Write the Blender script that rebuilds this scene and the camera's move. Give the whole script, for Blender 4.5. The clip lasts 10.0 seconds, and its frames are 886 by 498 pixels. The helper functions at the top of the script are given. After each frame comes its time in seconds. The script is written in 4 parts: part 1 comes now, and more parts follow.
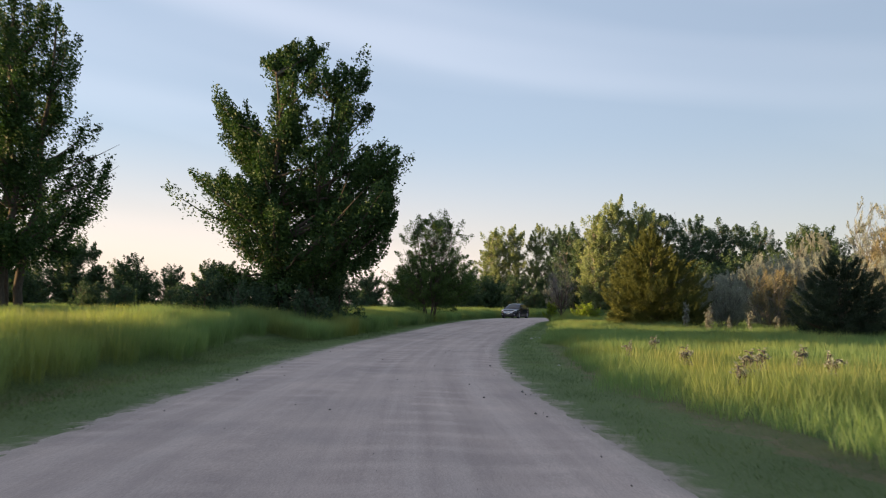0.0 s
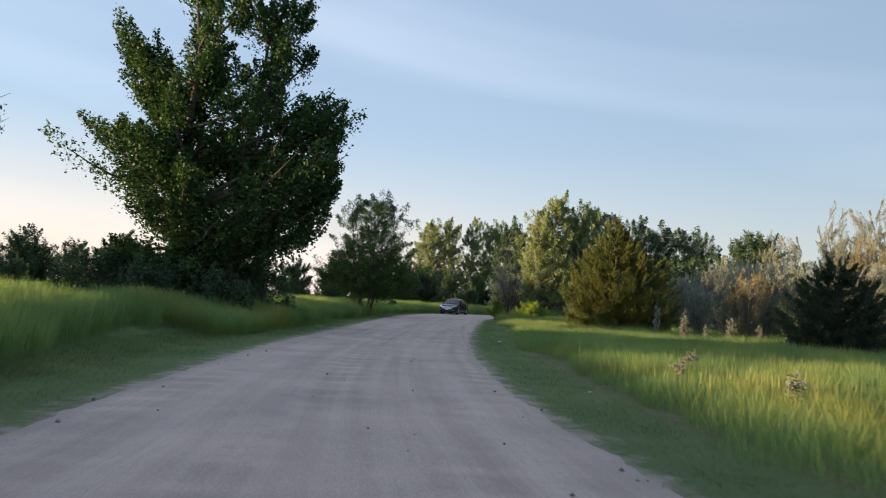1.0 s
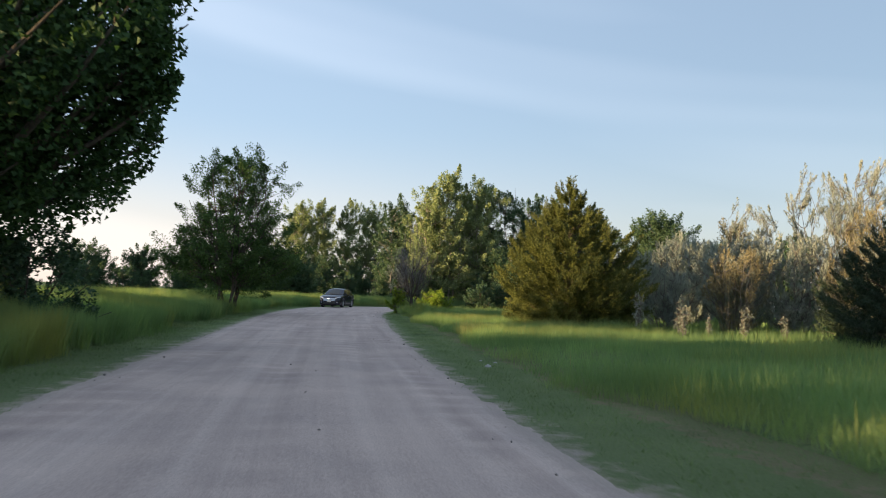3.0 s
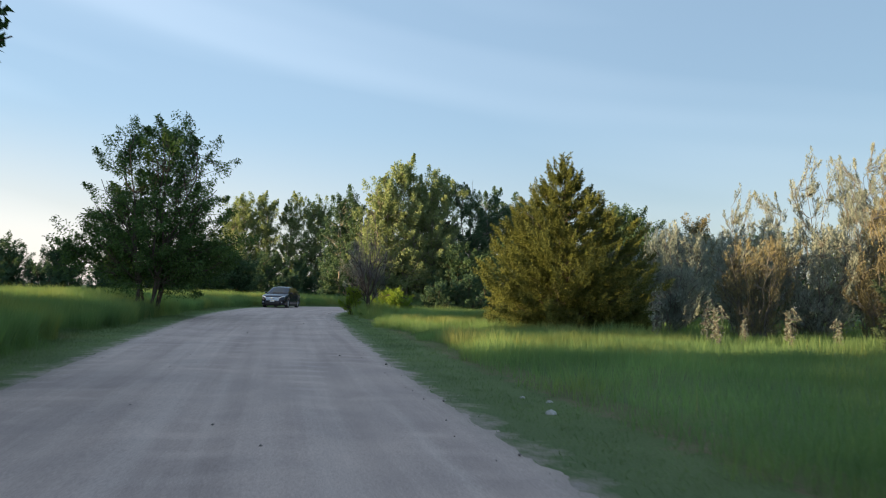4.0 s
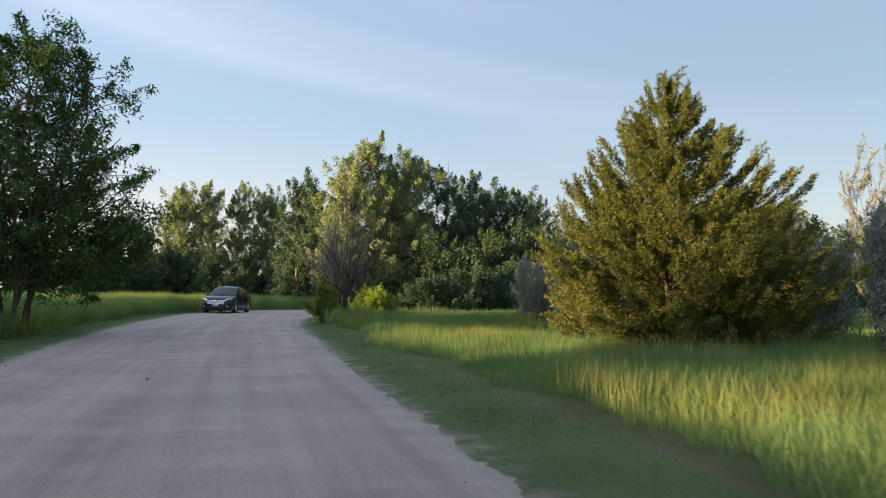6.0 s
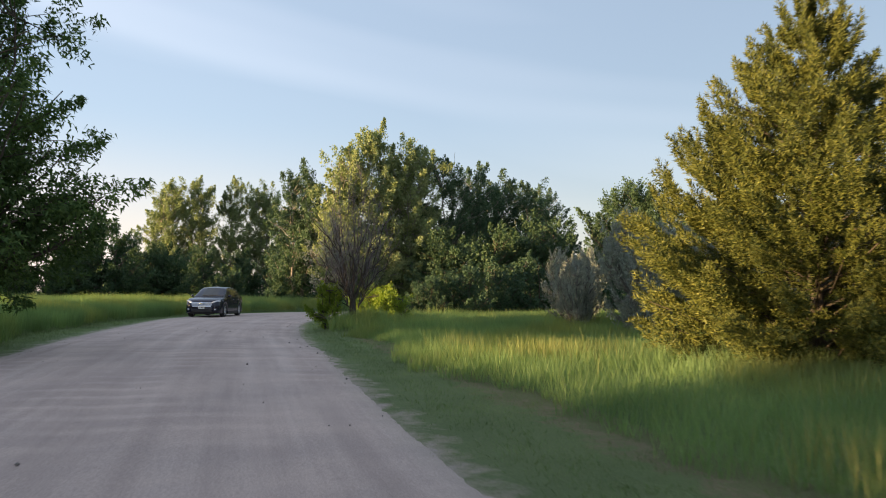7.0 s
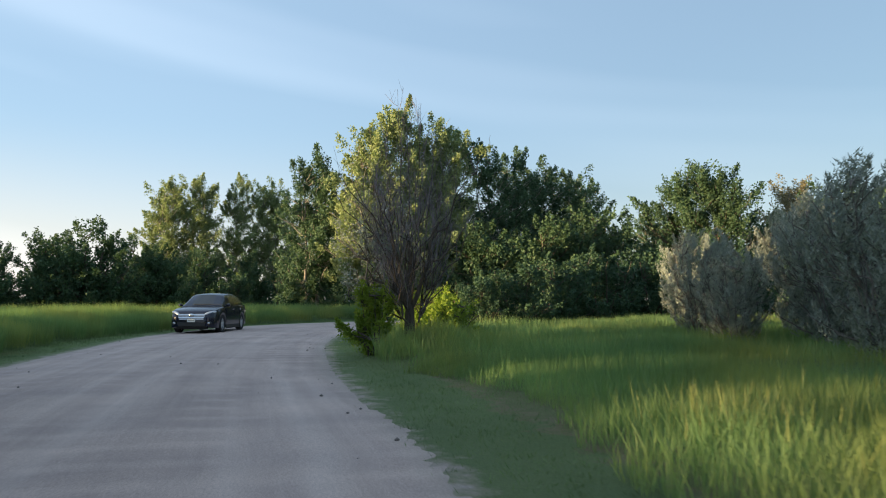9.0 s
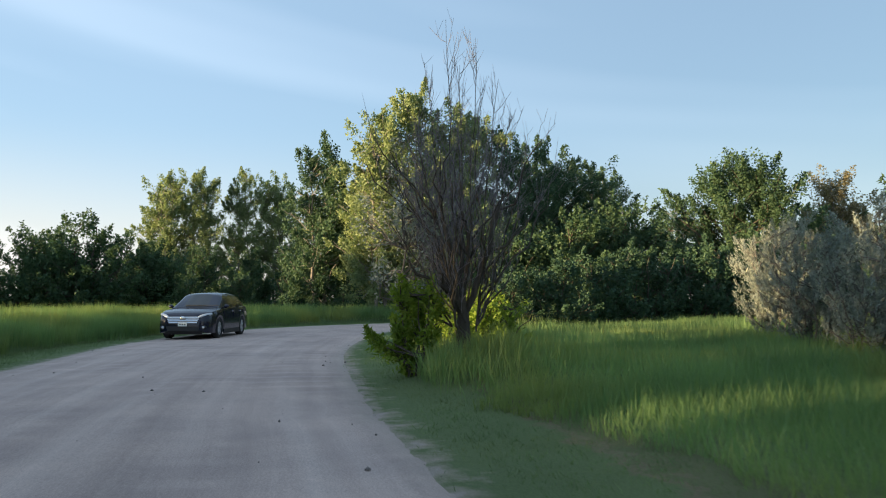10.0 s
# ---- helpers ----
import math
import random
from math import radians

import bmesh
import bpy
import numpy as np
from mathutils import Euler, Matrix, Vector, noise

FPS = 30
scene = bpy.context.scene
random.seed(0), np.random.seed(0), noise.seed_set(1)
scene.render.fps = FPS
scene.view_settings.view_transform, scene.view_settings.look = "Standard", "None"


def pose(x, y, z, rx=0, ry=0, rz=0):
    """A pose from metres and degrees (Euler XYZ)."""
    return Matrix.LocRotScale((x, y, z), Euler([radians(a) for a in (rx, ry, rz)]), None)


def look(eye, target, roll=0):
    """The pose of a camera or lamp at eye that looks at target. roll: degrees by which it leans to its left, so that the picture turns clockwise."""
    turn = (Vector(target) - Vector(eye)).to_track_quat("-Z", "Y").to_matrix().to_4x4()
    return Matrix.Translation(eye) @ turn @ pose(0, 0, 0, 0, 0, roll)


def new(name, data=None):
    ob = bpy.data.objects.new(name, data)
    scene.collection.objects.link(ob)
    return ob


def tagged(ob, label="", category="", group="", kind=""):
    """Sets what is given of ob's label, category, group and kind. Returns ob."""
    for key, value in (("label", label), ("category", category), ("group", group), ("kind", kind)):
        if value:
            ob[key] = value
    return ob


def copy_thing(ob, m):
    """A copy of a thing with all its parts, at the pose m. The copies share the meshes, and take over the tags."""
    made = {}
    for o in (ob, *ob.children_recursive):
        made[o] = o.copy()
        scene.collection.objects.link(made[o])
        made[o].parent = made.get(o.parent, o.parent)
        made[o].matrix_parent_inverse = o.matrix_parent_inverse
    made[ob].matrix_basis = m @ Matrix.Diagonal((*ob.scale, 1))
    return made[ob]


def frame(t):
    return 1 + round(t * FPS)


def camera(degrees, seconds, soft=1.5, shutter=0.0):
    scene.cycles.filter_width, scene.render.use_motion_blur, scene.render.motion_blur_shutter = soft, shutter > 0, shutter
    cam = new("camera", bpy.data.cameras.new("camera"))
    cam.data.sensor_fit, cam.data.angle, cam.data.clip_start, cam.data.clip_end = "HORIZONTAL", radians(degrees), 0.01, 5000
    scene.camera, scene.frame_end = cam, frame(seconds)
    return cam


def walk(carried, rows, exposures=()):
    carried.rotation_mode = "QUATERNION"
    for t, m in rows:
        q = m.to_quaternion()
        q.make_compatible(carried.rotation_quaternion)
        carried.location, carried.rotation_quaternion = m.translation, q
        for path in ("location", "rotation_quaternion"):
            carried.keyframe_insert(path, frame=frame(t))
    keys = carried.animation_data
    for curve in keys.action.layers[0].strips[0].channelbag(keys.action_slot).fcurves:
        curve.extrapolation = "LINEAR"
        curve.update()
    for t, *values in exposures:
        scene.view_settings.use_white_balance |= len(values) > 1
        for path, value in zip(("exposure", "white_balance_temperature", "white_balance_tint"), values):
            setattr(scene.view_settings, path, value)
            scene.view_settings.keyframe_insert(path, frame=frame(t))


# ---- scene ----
cam = camera(63.0, 10.0, soft=1.0, shutter=0.25)
PATH = [
    (0, (1.407, 0.126, 1.466), (1.342, 2.119, 1.620), 0.9),
    (0.5, (0.810, 3.078, 1.431), (0.847, 5.072, 1.576), 3.3),
    (1, (0.329, 6.122, 1.389), (0.462, 8.112, 1.533), 3.4),
    (1.5, (-0.009, 9.267, 1.386), (0.210, 11.250, 1.522), 3.0),
    (2, (-0.201, 12.430, 1.389), (0.107, 14.402, 1.524), 2.6),
    (2.5, (-0.282, 15.580, 1.388), (0.125, 17.534, 1.522), 2.3),
    (4, (0.241, 24.510, 1.367), (0.891, 26.397, 1.499), 2.0),
    (4.5, (0.540, 27.322, 1.385), (1.240, 29.191, 1.524), 1.8),
    (5, (0.873, 30.111, 1.382), (1.609, 31.965, 1.518), 1.6),
    (5.5, (1.273, 32.876, 1.371), (2.035, 34.720, 1.504), 1.4),
    (7, (2.626, 40.739, 1.387), (3.415, 42.572, 1.516), 0.7),
    (7.5, (3.128, 43.261, 1.402), (3.912, 45.096, 1.534), 0.3),
    (8, (3.523, 45.680, 1.396), (4.303, 47.517, 1.531), 0.1),
    (8.5, (3.907, 48.019, 1.397), (4.679, 49.858, 1.536), -0.1),
    (9, (4.250, 50.305, 1.403), (5.017, 52.146, 1.545), -0.1),
    (9.5, (4.598, 52.550, 1.423), (5.360, 54.394, 1.564), -0.2),
    (10, (4.927, 54.755, 1.436), (5.686, 56.600, 1.577), -0.1),
]
walk(cam, [(t, look(eye, target, roll)) for t, eye, target, roll in PATH],
     [(0, 1.48, 7500, 20), (0.5, 1.46, 6950, 16), (1, 1.48, 7000, 16), (2.25, 1.62, 7200, 17), (4, 1.52, 6650, 9), (4.5, 1.52, 6600, 8), (5.5, 1.56, 6900, 13), (7, 1.68, 7500, 18), (7.5, 1.64, 7400, 17), (8.5, 1.56, 6750, 10), (10, 1.58, 6600, 8)])


# ---- world, sun ----
SUN_FROM = Vector((-1.0, -0.08, 0.0)).normalized()
SUN_ELEV = 4.2
sun_dir = Vector((SUN_FROM.x * math.cos(radians(SUN_ELEV)), SUN_FROM.y * math.cos(radians(SUN_ELEV)), math.sin(radians(SUN_ELEV))))
world = bpy.data.worlds.new("evening_sky")
scene.world = world
world.use_nodes = True
wn, wl = world.node_tree.nodes, world.node_tree.links
wn.clear()
sky = wn.new("ShaderNodeTexSky")
sky.sky_type = "NISHITA"
sky.sun_disc = False
sky.sun_elevation = radians(SUN_ELEV)
sky.sun_rotation = math.atan2(SUN_FROM.x, SUN_FROM.y)
sky.altitude, sky.air_density, sky.dust_density, sky.ozone_density = 300.0, 1.0, 0.55, 1.9
coord = wn.new("ShaderNodeTexCoord")
tilt = wn.new("ShaderNodeVectorMath")
tilt.operation = "DOT_PRODUCT"
tilt.inputs[1].default_value = (0.16, 0.03, 1.0)
flat = wn.new("ShaderNodeVectorMath")
flat.operation = "MULTIPLY"
flat.inputs[1].default_value = (0.55, 0.45, 0.0)
lift = wn.new("ShaderNodeVectorMath")
lift.operation = "MULTIPLY_ADD"
lift.inputs[1].default_value = (0.0, 0.0, 6.0)
wisp = wn.new("ShaderNodeTexNoise")
wisp.inputs["Scale"].default_value, wisp.inputs["Detail"].default_value, wisp.inputs["Roughness"].default_value = 1.6, 2.0, 0.4
wramp = wn.new("ShaderNodeMapRange")
wramp.inputs["From Min"].default_value, wramp.inputs["From Max"].default_value = 0.46, 0.72
wramp.inputs["To Min"].default_value, wramp.inputs["To Max"].default_value = 0.0, 0.09
veil = wn.new("ShaderNodeMix")
veil.data_type = "RGBA"
veil.inputs["B"].default_value = (5.5, 5.8, 6.4, 1)
bg = wn.new("ShaderNodeBackground")
bg.inputs["Strength"].default_value = 0.15
wout = wn.new("ShaderNodeOutputWorld")
wl.new(coord.outputs["Generated"], tilt.inputs[0])
wl.new(coord.outputs["Generated"], flat.inputs[0])
wl.new(tilt.outputs["Value"], lift.inputs[0])
wl.new(flat.outputs["Vector"], lift.inputs[2])
wl.new(lift.outputs["Vector"], wisp.inputs["Vector"])
wl.new(wisp.outputs["Fac"], wramp.inputs["Value"])
wl.new(wramp.outputs["Result"], veil.inputs["Factor"])
haze = wn.new("ShaderNodeMix")
haze.data_type = "RGBA"
haze.inputs["Factor"].default_value = 0.58
haze.inputs["B"].default_value = (1.22, 1.72, 2.42, 1)
wl.new(sky.outputs["Color"], haze.inputs["A"])
part_xyz = wn.new("ShaderNodeSeparateXYZ")
wl.new(coord.outputs["Generated"], part_xyz.inputs["Vector"])
low_sky = wn.new("ShaderNodeMapRange")
low_sky.interpolation_type = "SMOOTHSTEP"
low_sky.inputs["From Min"].default_value, low_sky.inputs["From Max"].default_value = 0.0, 0.24
low_sky.inputs["To Min"].default_value, low_sky.inputs["To Max"].default_value = 0.9, 0.0
wl.new(part_xyz.outputs["Z"], low_sky.inputs["Value"])
sunward = wn.new("ShaderNodeMapRange")
sunward.inputs["From Min"].default_value, sunward.inputs["From Max"].default_value = 0.9, -0.35
sunward.inputs["To Min"].default_value, sunward.inputs["To Max"].default_value = 0.12, 0.75
wl.new(part_xyz.outputs["X"], sunward.inputs["Value"])
glow = wn.new("ShaderNodeMath")
glow.operation = "MULTIPLY"
wl.new(low_sky.outputs["Result"], glow.inputs[0])
wl.new(sunward.outputs["Result"], glow.inputs[1])
dusk = wn.new("ShaderNodeMix")
dusk.data_type = "RGBA"
dusk.inputs["B"].default_value = (2.75, 2.35, 2.05, 1)
wl.new(glow.outputs["Value"], dusk.inputs["Factor"])
wl.new(haze.outputs["Result"], dusk.inputs["A"])
wl.new(dusk.outputs["Result"], veil.inputs["A"])
eastward = wn.new("ShaderNodeMapRange")
eastward.interpolation_type = "SMOOTHSTEP"
eastward.inputs["From Min"].default_value, eastward.inputs["From Max"].default_value = -0.1, 0.9
eastward.inputs["To Min"].default_value, eastward.inputs["To Max"].default_value = 1.0, 0.7
wl.new(part_xyz.outputs["X"], eastward.inputs["Value"])
fade = wn.new("ShaderNodeVectorMath")
fade.operation = "SCALE"
wl.new(veil.outputs["Result"], fade.inputs[0])
wl.new(eastward.outputs["Result"], fade.inputs["Scale"])
wl.new(fade.outputs["Vector"], bg.inputs["Color"])
wl.new(bg.outputs["Background"], wout.inputs["Surface"])
lamp = bpy.data.lights.new("sun", "SUN")
lamp.energy, lamp.angle, lamp.color = 4.5, radians(0.6), (1.0, 0.74, 0.40)
sun = new("sun", lamp)
sun.matrix_world = look(sun_dir * 300, (0, 0, 0))

# ---- materials ----


def material(name, rough=0.8, metal=0.0, spec=0.3):
    m = bpy.data.materials.new(name)
    m.use_nodes = True
    b = m.node_tree.nodes["Principled BSDF"]
    b.inputs["Roughness"].default_value, b.inputs["Metallic"].default_value = rough, metal
    b.inputs["Specular IOR Level"].default_value = spec
    return m, m.node_tree.nodes, m.node_tree.links, b


def noise_node(n, l, vec, scale, detail=4.0, rough=0.6):
    t = n.new("ShaderNodeTexNoise")
    t.inputs["Scale"].default_value, t.inputs["Detail"].default_value, t.inputs["Roughness"].default_value = scale, detail, rough
    l.new(vec, t.inputs["Vector"])
    return t.outputs["Fac"]


def ramp_node(n, l, fac, stops):
    r = n.new("ShaderNodeValToRGB")
    e = r.color_ramp.elements
    while len(e) < len(stops):
        e.new(0.5)
    for el, (p, c) in zip(e, stops):
        el.position, el.color = p, (*c, 1)
    l.new(fac, r.inputs["Fac"])
    return r.outputs["Color"]


def mix_node(n, l, fac, a, b, how="MIX"):
    m = n.new("ShaderNodeMix")
    m.data_type, m.blend_type = "RGBA", how
    for key, v in (("Factor", fac), ("A", a), ("B", b)):
        if isinstance(v, (int, float)):
            m.inputs[key].default_value = v
        elif isinstance(v, tuple):
            m.inputs[key].default_value = (*v, 1)
        else:
            l.new(v, m.inputs[key])
    return m.outputs["Result"]


def bump_node(n, l, b, height, strength, distance):
    u = n.new("ShaderNodeBump")
    u.inputs["Strength"].default_value, u.inputs["Distance"].default_value = strength, distance
    l.new(height, u.inputs["Height"])
    l.new(u.outputs["Normal"], b.inputs["Normal"])


def leafy(name, dark, mid, light, thin=0.35, patch=0.25, rough=0.6, patch_colour=None, patch_range=(0.5, 0.68)):
    """Leaves and blades: colour by leaf and by patch, part of the light passing through."""
    m, n, l, b = material(name, rough, 0.0, 0.25)
    geo = n.new("ShaderNodeNewGeometry")
    per = ramp_node(n, l, geo.outputs["Random Per Island"], [(0.0, dark), (0.5, mid), (1.0, light)])
    big = noise_node(n, l, geo.outputs["Position"], patch, 3.0)
    shade = ramp_node(n, l, big, [(0.3, (0.62, 0.66, 0.62)), (0.7, (1.25, 1.2, 1.1))])
    colour = mix_node(n, l, 1.0, per, shade, "MULTIPLY")
    if patch_colour:
        second = noise_node(n, l, geo.outputs["Position"], patch * 0.6, 2.0)
        where = n.new("ShaderNodeMapRange")
        where.inputs["From Min"].default_value, where.inputs["From Max"].default_value = patch_range
        l.new(second, where.inputs["Value"])
        colour = mix_node(n, l, where.outputs["Result"], colour, mix_node(n, l, 1.0, patch_colour, shade, "MULTIPLY"))
    l.new(colour, b.inputs["Base Color"])
    tr = n.new("ShaderNodeBsdfTranslucent")
    l.new(mix_node(n, l, 1.0, colour, (1.0, 1.08, 0.55), "MULTIPLY"), tr.inputs["Color"])
    ms = n.new("ShaderNodeMixShader")
    ms.inputs["Fac"].default_value = thin
    l.new(b.outputs["BSDF"], ms.inputs[1])
    l.new(tr.outputs["BSDF"], ms.inputs[2])
    l.new(ms.outputs["Shader"], n["Material Output"].inputs["Surface"])
    return m


def bark(name, a, c, scale=9.0):
    m, n, l, b = material(name, 0.95, 0.0, 0.1)
    tc = n.new("ShaderNodeTexCoord")
    mp = n.new("ShaderNodeMapping")
    mp.inputs["Scale"].default_value = (1.0, 1.0, 0.22)
    l.new(tc.outputs["Object"], mp.inputs["Vector"])
    f = noise_node(n, l, mp.outputs["Vector"], scale, 6.0, 0.7)
    l.new(ramp_node(n, l, f, [(0.3, a), (0.7, c)]), b.inputs["Base Color"])
    bump_node(n, l, b, f, 0.8, 0.03)
    return m


LEAF_COTTON = leafy("cottonwood_leaf", (0.022, 0.06, 0.022), (0.036, 0.088, 0.029), (0.06, 0.118, 0.036), 0.25, 0.5)
LEAF_WILLOW = leafy("willow_leaf", (0.045, 0.095, 0.034), (0.072, 0.135, 0.046), (0.11, 0.18, 0.06), 0.35, 0.5)
LEAF_POPLAR = leafy("poplar_leaf", (0.17, 0.23, 0.12), (0.235, 0.295, 0.155), (0.31, 0.36, 0.20), 0.35, 0.25)
# greener poplar leaf, darkened in colour for trees standing in shade
LEAF_POPLAR_SHADED = leafy("shaded_poplar_leaf", (0.048, 0.095, 0.06), (0.075, 0.135, 0.082), (0.115, 0.175, 0.105), 0.3, 0.3)
LEAF_BROAD = leafy("broad_leaf", (0.04, 0.085, 0.05), (0.066, 0.12, 0.067), (0.10, 0.155, 0.083), 0.3, 0.3)
LEAF_SHRUB = leafy("shrub_leaf", (0.035, 0.078, 0.052), (0.058, 0.112, 0.07), (0.09, 0.148, 0.088), 0.3, 0.5)
LEAF_FRESH = leafy("fresh_leaf", (0.14, 0.22, 0.03), (0.20, 0.29, 0.045), (0.28, 0.35, 0.07), 0.45, 0.8)
LEAF_SILVER = leafy("silver_leaf", (0.19, 0.225, 0.225), (0.265, 0.298, 0.292), (0.35, 0.38, 0.368), 0.25, 0.6)
LEAF_CEDAR = leafy("cedar_needle", (0.05, 0.072, 0.019), (0.098, 0.116, 0.03), (0.168, 0.178, 0.048), 0.08, 0.6)
LEAF_SPRUCE = leafy("spruce_needle", (0.02, 0.04, 0.027), (0.035, 0.06, 0.038), (0.055, 0.08, 0.048), 0.1, 0.5)
# the yellower patch colour paints in the gold of sunlit grass
GRASS_TALL = leafy("tall_grass_blade", (0.155, 0.265, 0.125), (0.19, 0.305, 0.14), (0.23, 0.335, 0.155), 0.5, 0.35, 0.55, (0.30, 0.32, 0.115), (0.48, 0.70))
GRASS_SHORT = leafy("short_grass_blade", (0.12, 0.19, 0.085), (0.15, 0.225, 0.102), (0.185, 0.26, 0.12), 0.3, 0.5, 0.6, (0.19, 0.20, 0.10), (0.56, 0.76))
GRASS_SEED = leafy("ripe_grass_stalk", (0.21, 0.25, 0.095), (0.265, 0.295, 0.12), (0.33, 0.345, 0.16), 0.35, 0.4)
LEAF_DRY = leafy("dry_leaf", (0.17, 0.155, 0.105), (0.23, 0.205, 0.14), (0.30, 0.265, 0.185), 0.35, 0.6)
BARK_DARK = bark("dark_bark", (0.05, 0.042, 0.035), (0.13, 0.11, 0.09))
BARK_PALE = bark("pale_bark", (0.16, 0.14, 0.12), (0.34, 0.31, 0.27))
BARK_GREY = bark("grey_bark", (0.09, 0.085, 0.075), (0.20, 0.185, 0.165))
BARK_DEAD = bark("dead_wood", (0.15, 0.135, 0.142), (0.27, 0.245, 0.255), 14.0)

# gravel: crushed stone, paler wheel tracks along the way, damp and dusty patches
GRAVEL, gn, gl, gb = material("gravel_road_surface", 0.95, 0.0, 0.15)
guv = gn.new("ShaderNodeUVMap")
gsep = gn.new("ShaderNodeSeparateXYZ")
gl.new(guv.outputs["UV"], gsep.inputs["Vector"])
gtc = gn.new("ShaderNodeTexCoord")
along = gn.new("ShaderNodeMapping")
along.inputs["Scale"].default_value = (14.0, 0.05, 1.0)
gl.new(guv.outputs["UV"], along.inputs["Vector"])
streak = noise_node(gn, gl, along.outputs["Vector"], 1.0, 5.0, 0.65)
grain = noise_node(gn, gl, gtc.outputs["Object"], 55.0, 5.0, 0.75)
blotch = noise_node(gn, gl, gtc.outputs["Object"], 0.55, 4.0, 0.6)
base = ramp_node(gn, gl, streak, [(0.28, (0.42, 0.335, 0.30)), (0.52, (0.50, 0.402, 0.36)), (0.76, (0.59, 0.485, 0.437))])
base = mix_node(gn, gl, 0.75, base, ramp_node(gn, gl, blotch, [(0.3, (0.78, 0.78, 0.8)), (0.7, (1.15, 1.12, 1.1))]), "MULTIPLY")
base = mix_node(gn, gl, 0.8, base, ramp_node(gn, gl, grain, [(0.3, (0.62, 0.62, 0.63)), (0.7, (1.3, 1.28, 1.25))]), "MULTIPLY")
# paler crests and darker hollows along the washboard ripples, in some lanes
comb = gn.new("ShaderNodeMath")
comb.operation = "MULTIPLY"
comb.inputs[1].default_value = 2 * math.pi / 0.78
gl.new(gsep.outputs["Y"], comb.inputs[0])
crest = gn.new("ShaderNodeMath")
crest.operation = "SINE"
gl.new(comb.outputs["Value"], crest.inputs[0])
lane = gn.new("ShaderNodeMapping")
lane.inputs["Scale"].default_value = (5.0, 0.16, 1.0)
gl.new(guv.outputs["UV"], lane.inputs["Vector"])
worn = noise_node(gn, gl, lane.outputs["Vector"], 1.0, 2.0, 0.5)
worn_at = gn.new("ShaderNodeMapRange")
worn_at.inputs["From Min"].default_value, worn_at.inputs["From Max"].default_value = 0.5, 0.62
worn_at.inputs["To Max"].default_value = 0.55
gl.new(worn, worn_at.inputs["Value"])
base = mix_node(gn, gl, worn_at.outputs["Result"], base, mix_node(gn, gl, 1.0, base, ramp_node(gn, gl, crest.outputs["Value"], [(0.0, (0.87, 0.86, 0.86)), (1.0, (1.09, 1.08, 1.08))]), "MULTIPLY"))
rim_u = gn.new("ShaderNodeMath")
rim_u.operation = "MULTIPLY_ADD"
rim_u.inputs[1].default_value, rim_u.inputs[2].default_value = 2.0, -1.0
gl.new(gsep.outputs["X"], rim_u.inputs[0])
rim_a = gn.new("ShaderNodeMath")
rim_a.operation = "ABSOLUTE"
gl.new(rim_u.outputs["Value"], rim_a.inputs[0])
rim_j = gn.new("ShaderNodeMath")
rim_j.operation = "MULTIPLY_ADD"
rim_j.inputs[1].default_value = 0.22
gl.new(noise_node(gn, gl, gtc.outputs["Object"], 2.6, 5.0, 0.7), rim_j.inputs[0])
gl.new(rim_a.outputs["Value"], rim_j.inputs[2])
rim = gn.new("ShaderNodeMapRange")
rim.inputs["From Min"].default_value, rim.inputs["From Max"].default_value = 0.97, 1.12
rim.inputs["To Max"].default_value = 0.45
gl.new(rim_j.outputs["Value"], rim.inputs["Value"])
base = mix_node(gn, gl, rim.outputs["Result"], base, (0.27, 0.25, 0.205))
gl.new(base, gb.inputs["Base Color"])
bump_node(gn, gl, gb, grain, 0.9, 0.012)

# soil under the grass
SOIL, sn, sl, sb = material("soil_and_thatch", 1.0, 0.0, 0.05)
stc = sn.new("ShaderNodeTexCoord")
s1 = noise_node(sn, sl, stc.outputs["Object"], 0.35, 5.0)
s2 = noise_node(sn, sl, stc.outputs["Object"], 9.0, 5.0, 0.7)
sc = ramp_node(sn, sl, s1, [(0.3, (0.10, 0.15, 0.07)), (0.5, (0.125, 0.18, 0.085)), (0.7, (0.17, 0.19, 0.095))])
sc = mix_node(sn, sl, 0.7, sc, ramp_node(sn, sl, s2, [(0.3, (0.55, 0.5, 0.45)), (0.7, (1.3, 1.25, 1.15))]), "MULTIPLY")
sl.new(sc, sb.inputs["Base Color"])
bump_node(sn, sl, sb, s2, 1.0, 0.05)

# ---- mesh helpers ----


def np_mesh(name, verts, quads, mat, smooth=False, uv=None):
    me = bpy.data.meshes.new(name)
    verts, quads = np.asarray(verts, np.float32), np.asarray(quads, np.int32)
    k = quads.shape[1]
    me.vertices.add(len(verts))
    me.vertices.foreach_set("co", verts.ravel())
    me.loops.add(quads.size)
    me.loops.foreach_set("vertex_index", quads.ravel())
    me.polygons.add(len(quads))
    me.polygons.foreach_set("loop_start", np.arange(0, quads.size, k, dtype=np.int32))
    if smooth:
        me.polygons.foreach_set("use_smooth", np.ones(len(quads), bool))
    if uv is not None:
        layer = me.uv_layers.new(name="UVMap")
        layer.data.foreach_set("uv", np.asarray(uv, np.float32)[quads.ravel()].ravel())
    me.update(calc_edges=True)
    me.materials.append(mat)
    return me


def np_part(name, me, parent=None, label=""):
    ob = new(name, me)
    if parent is not None:
        ob.parent = parent
    return tagged(ob, label)


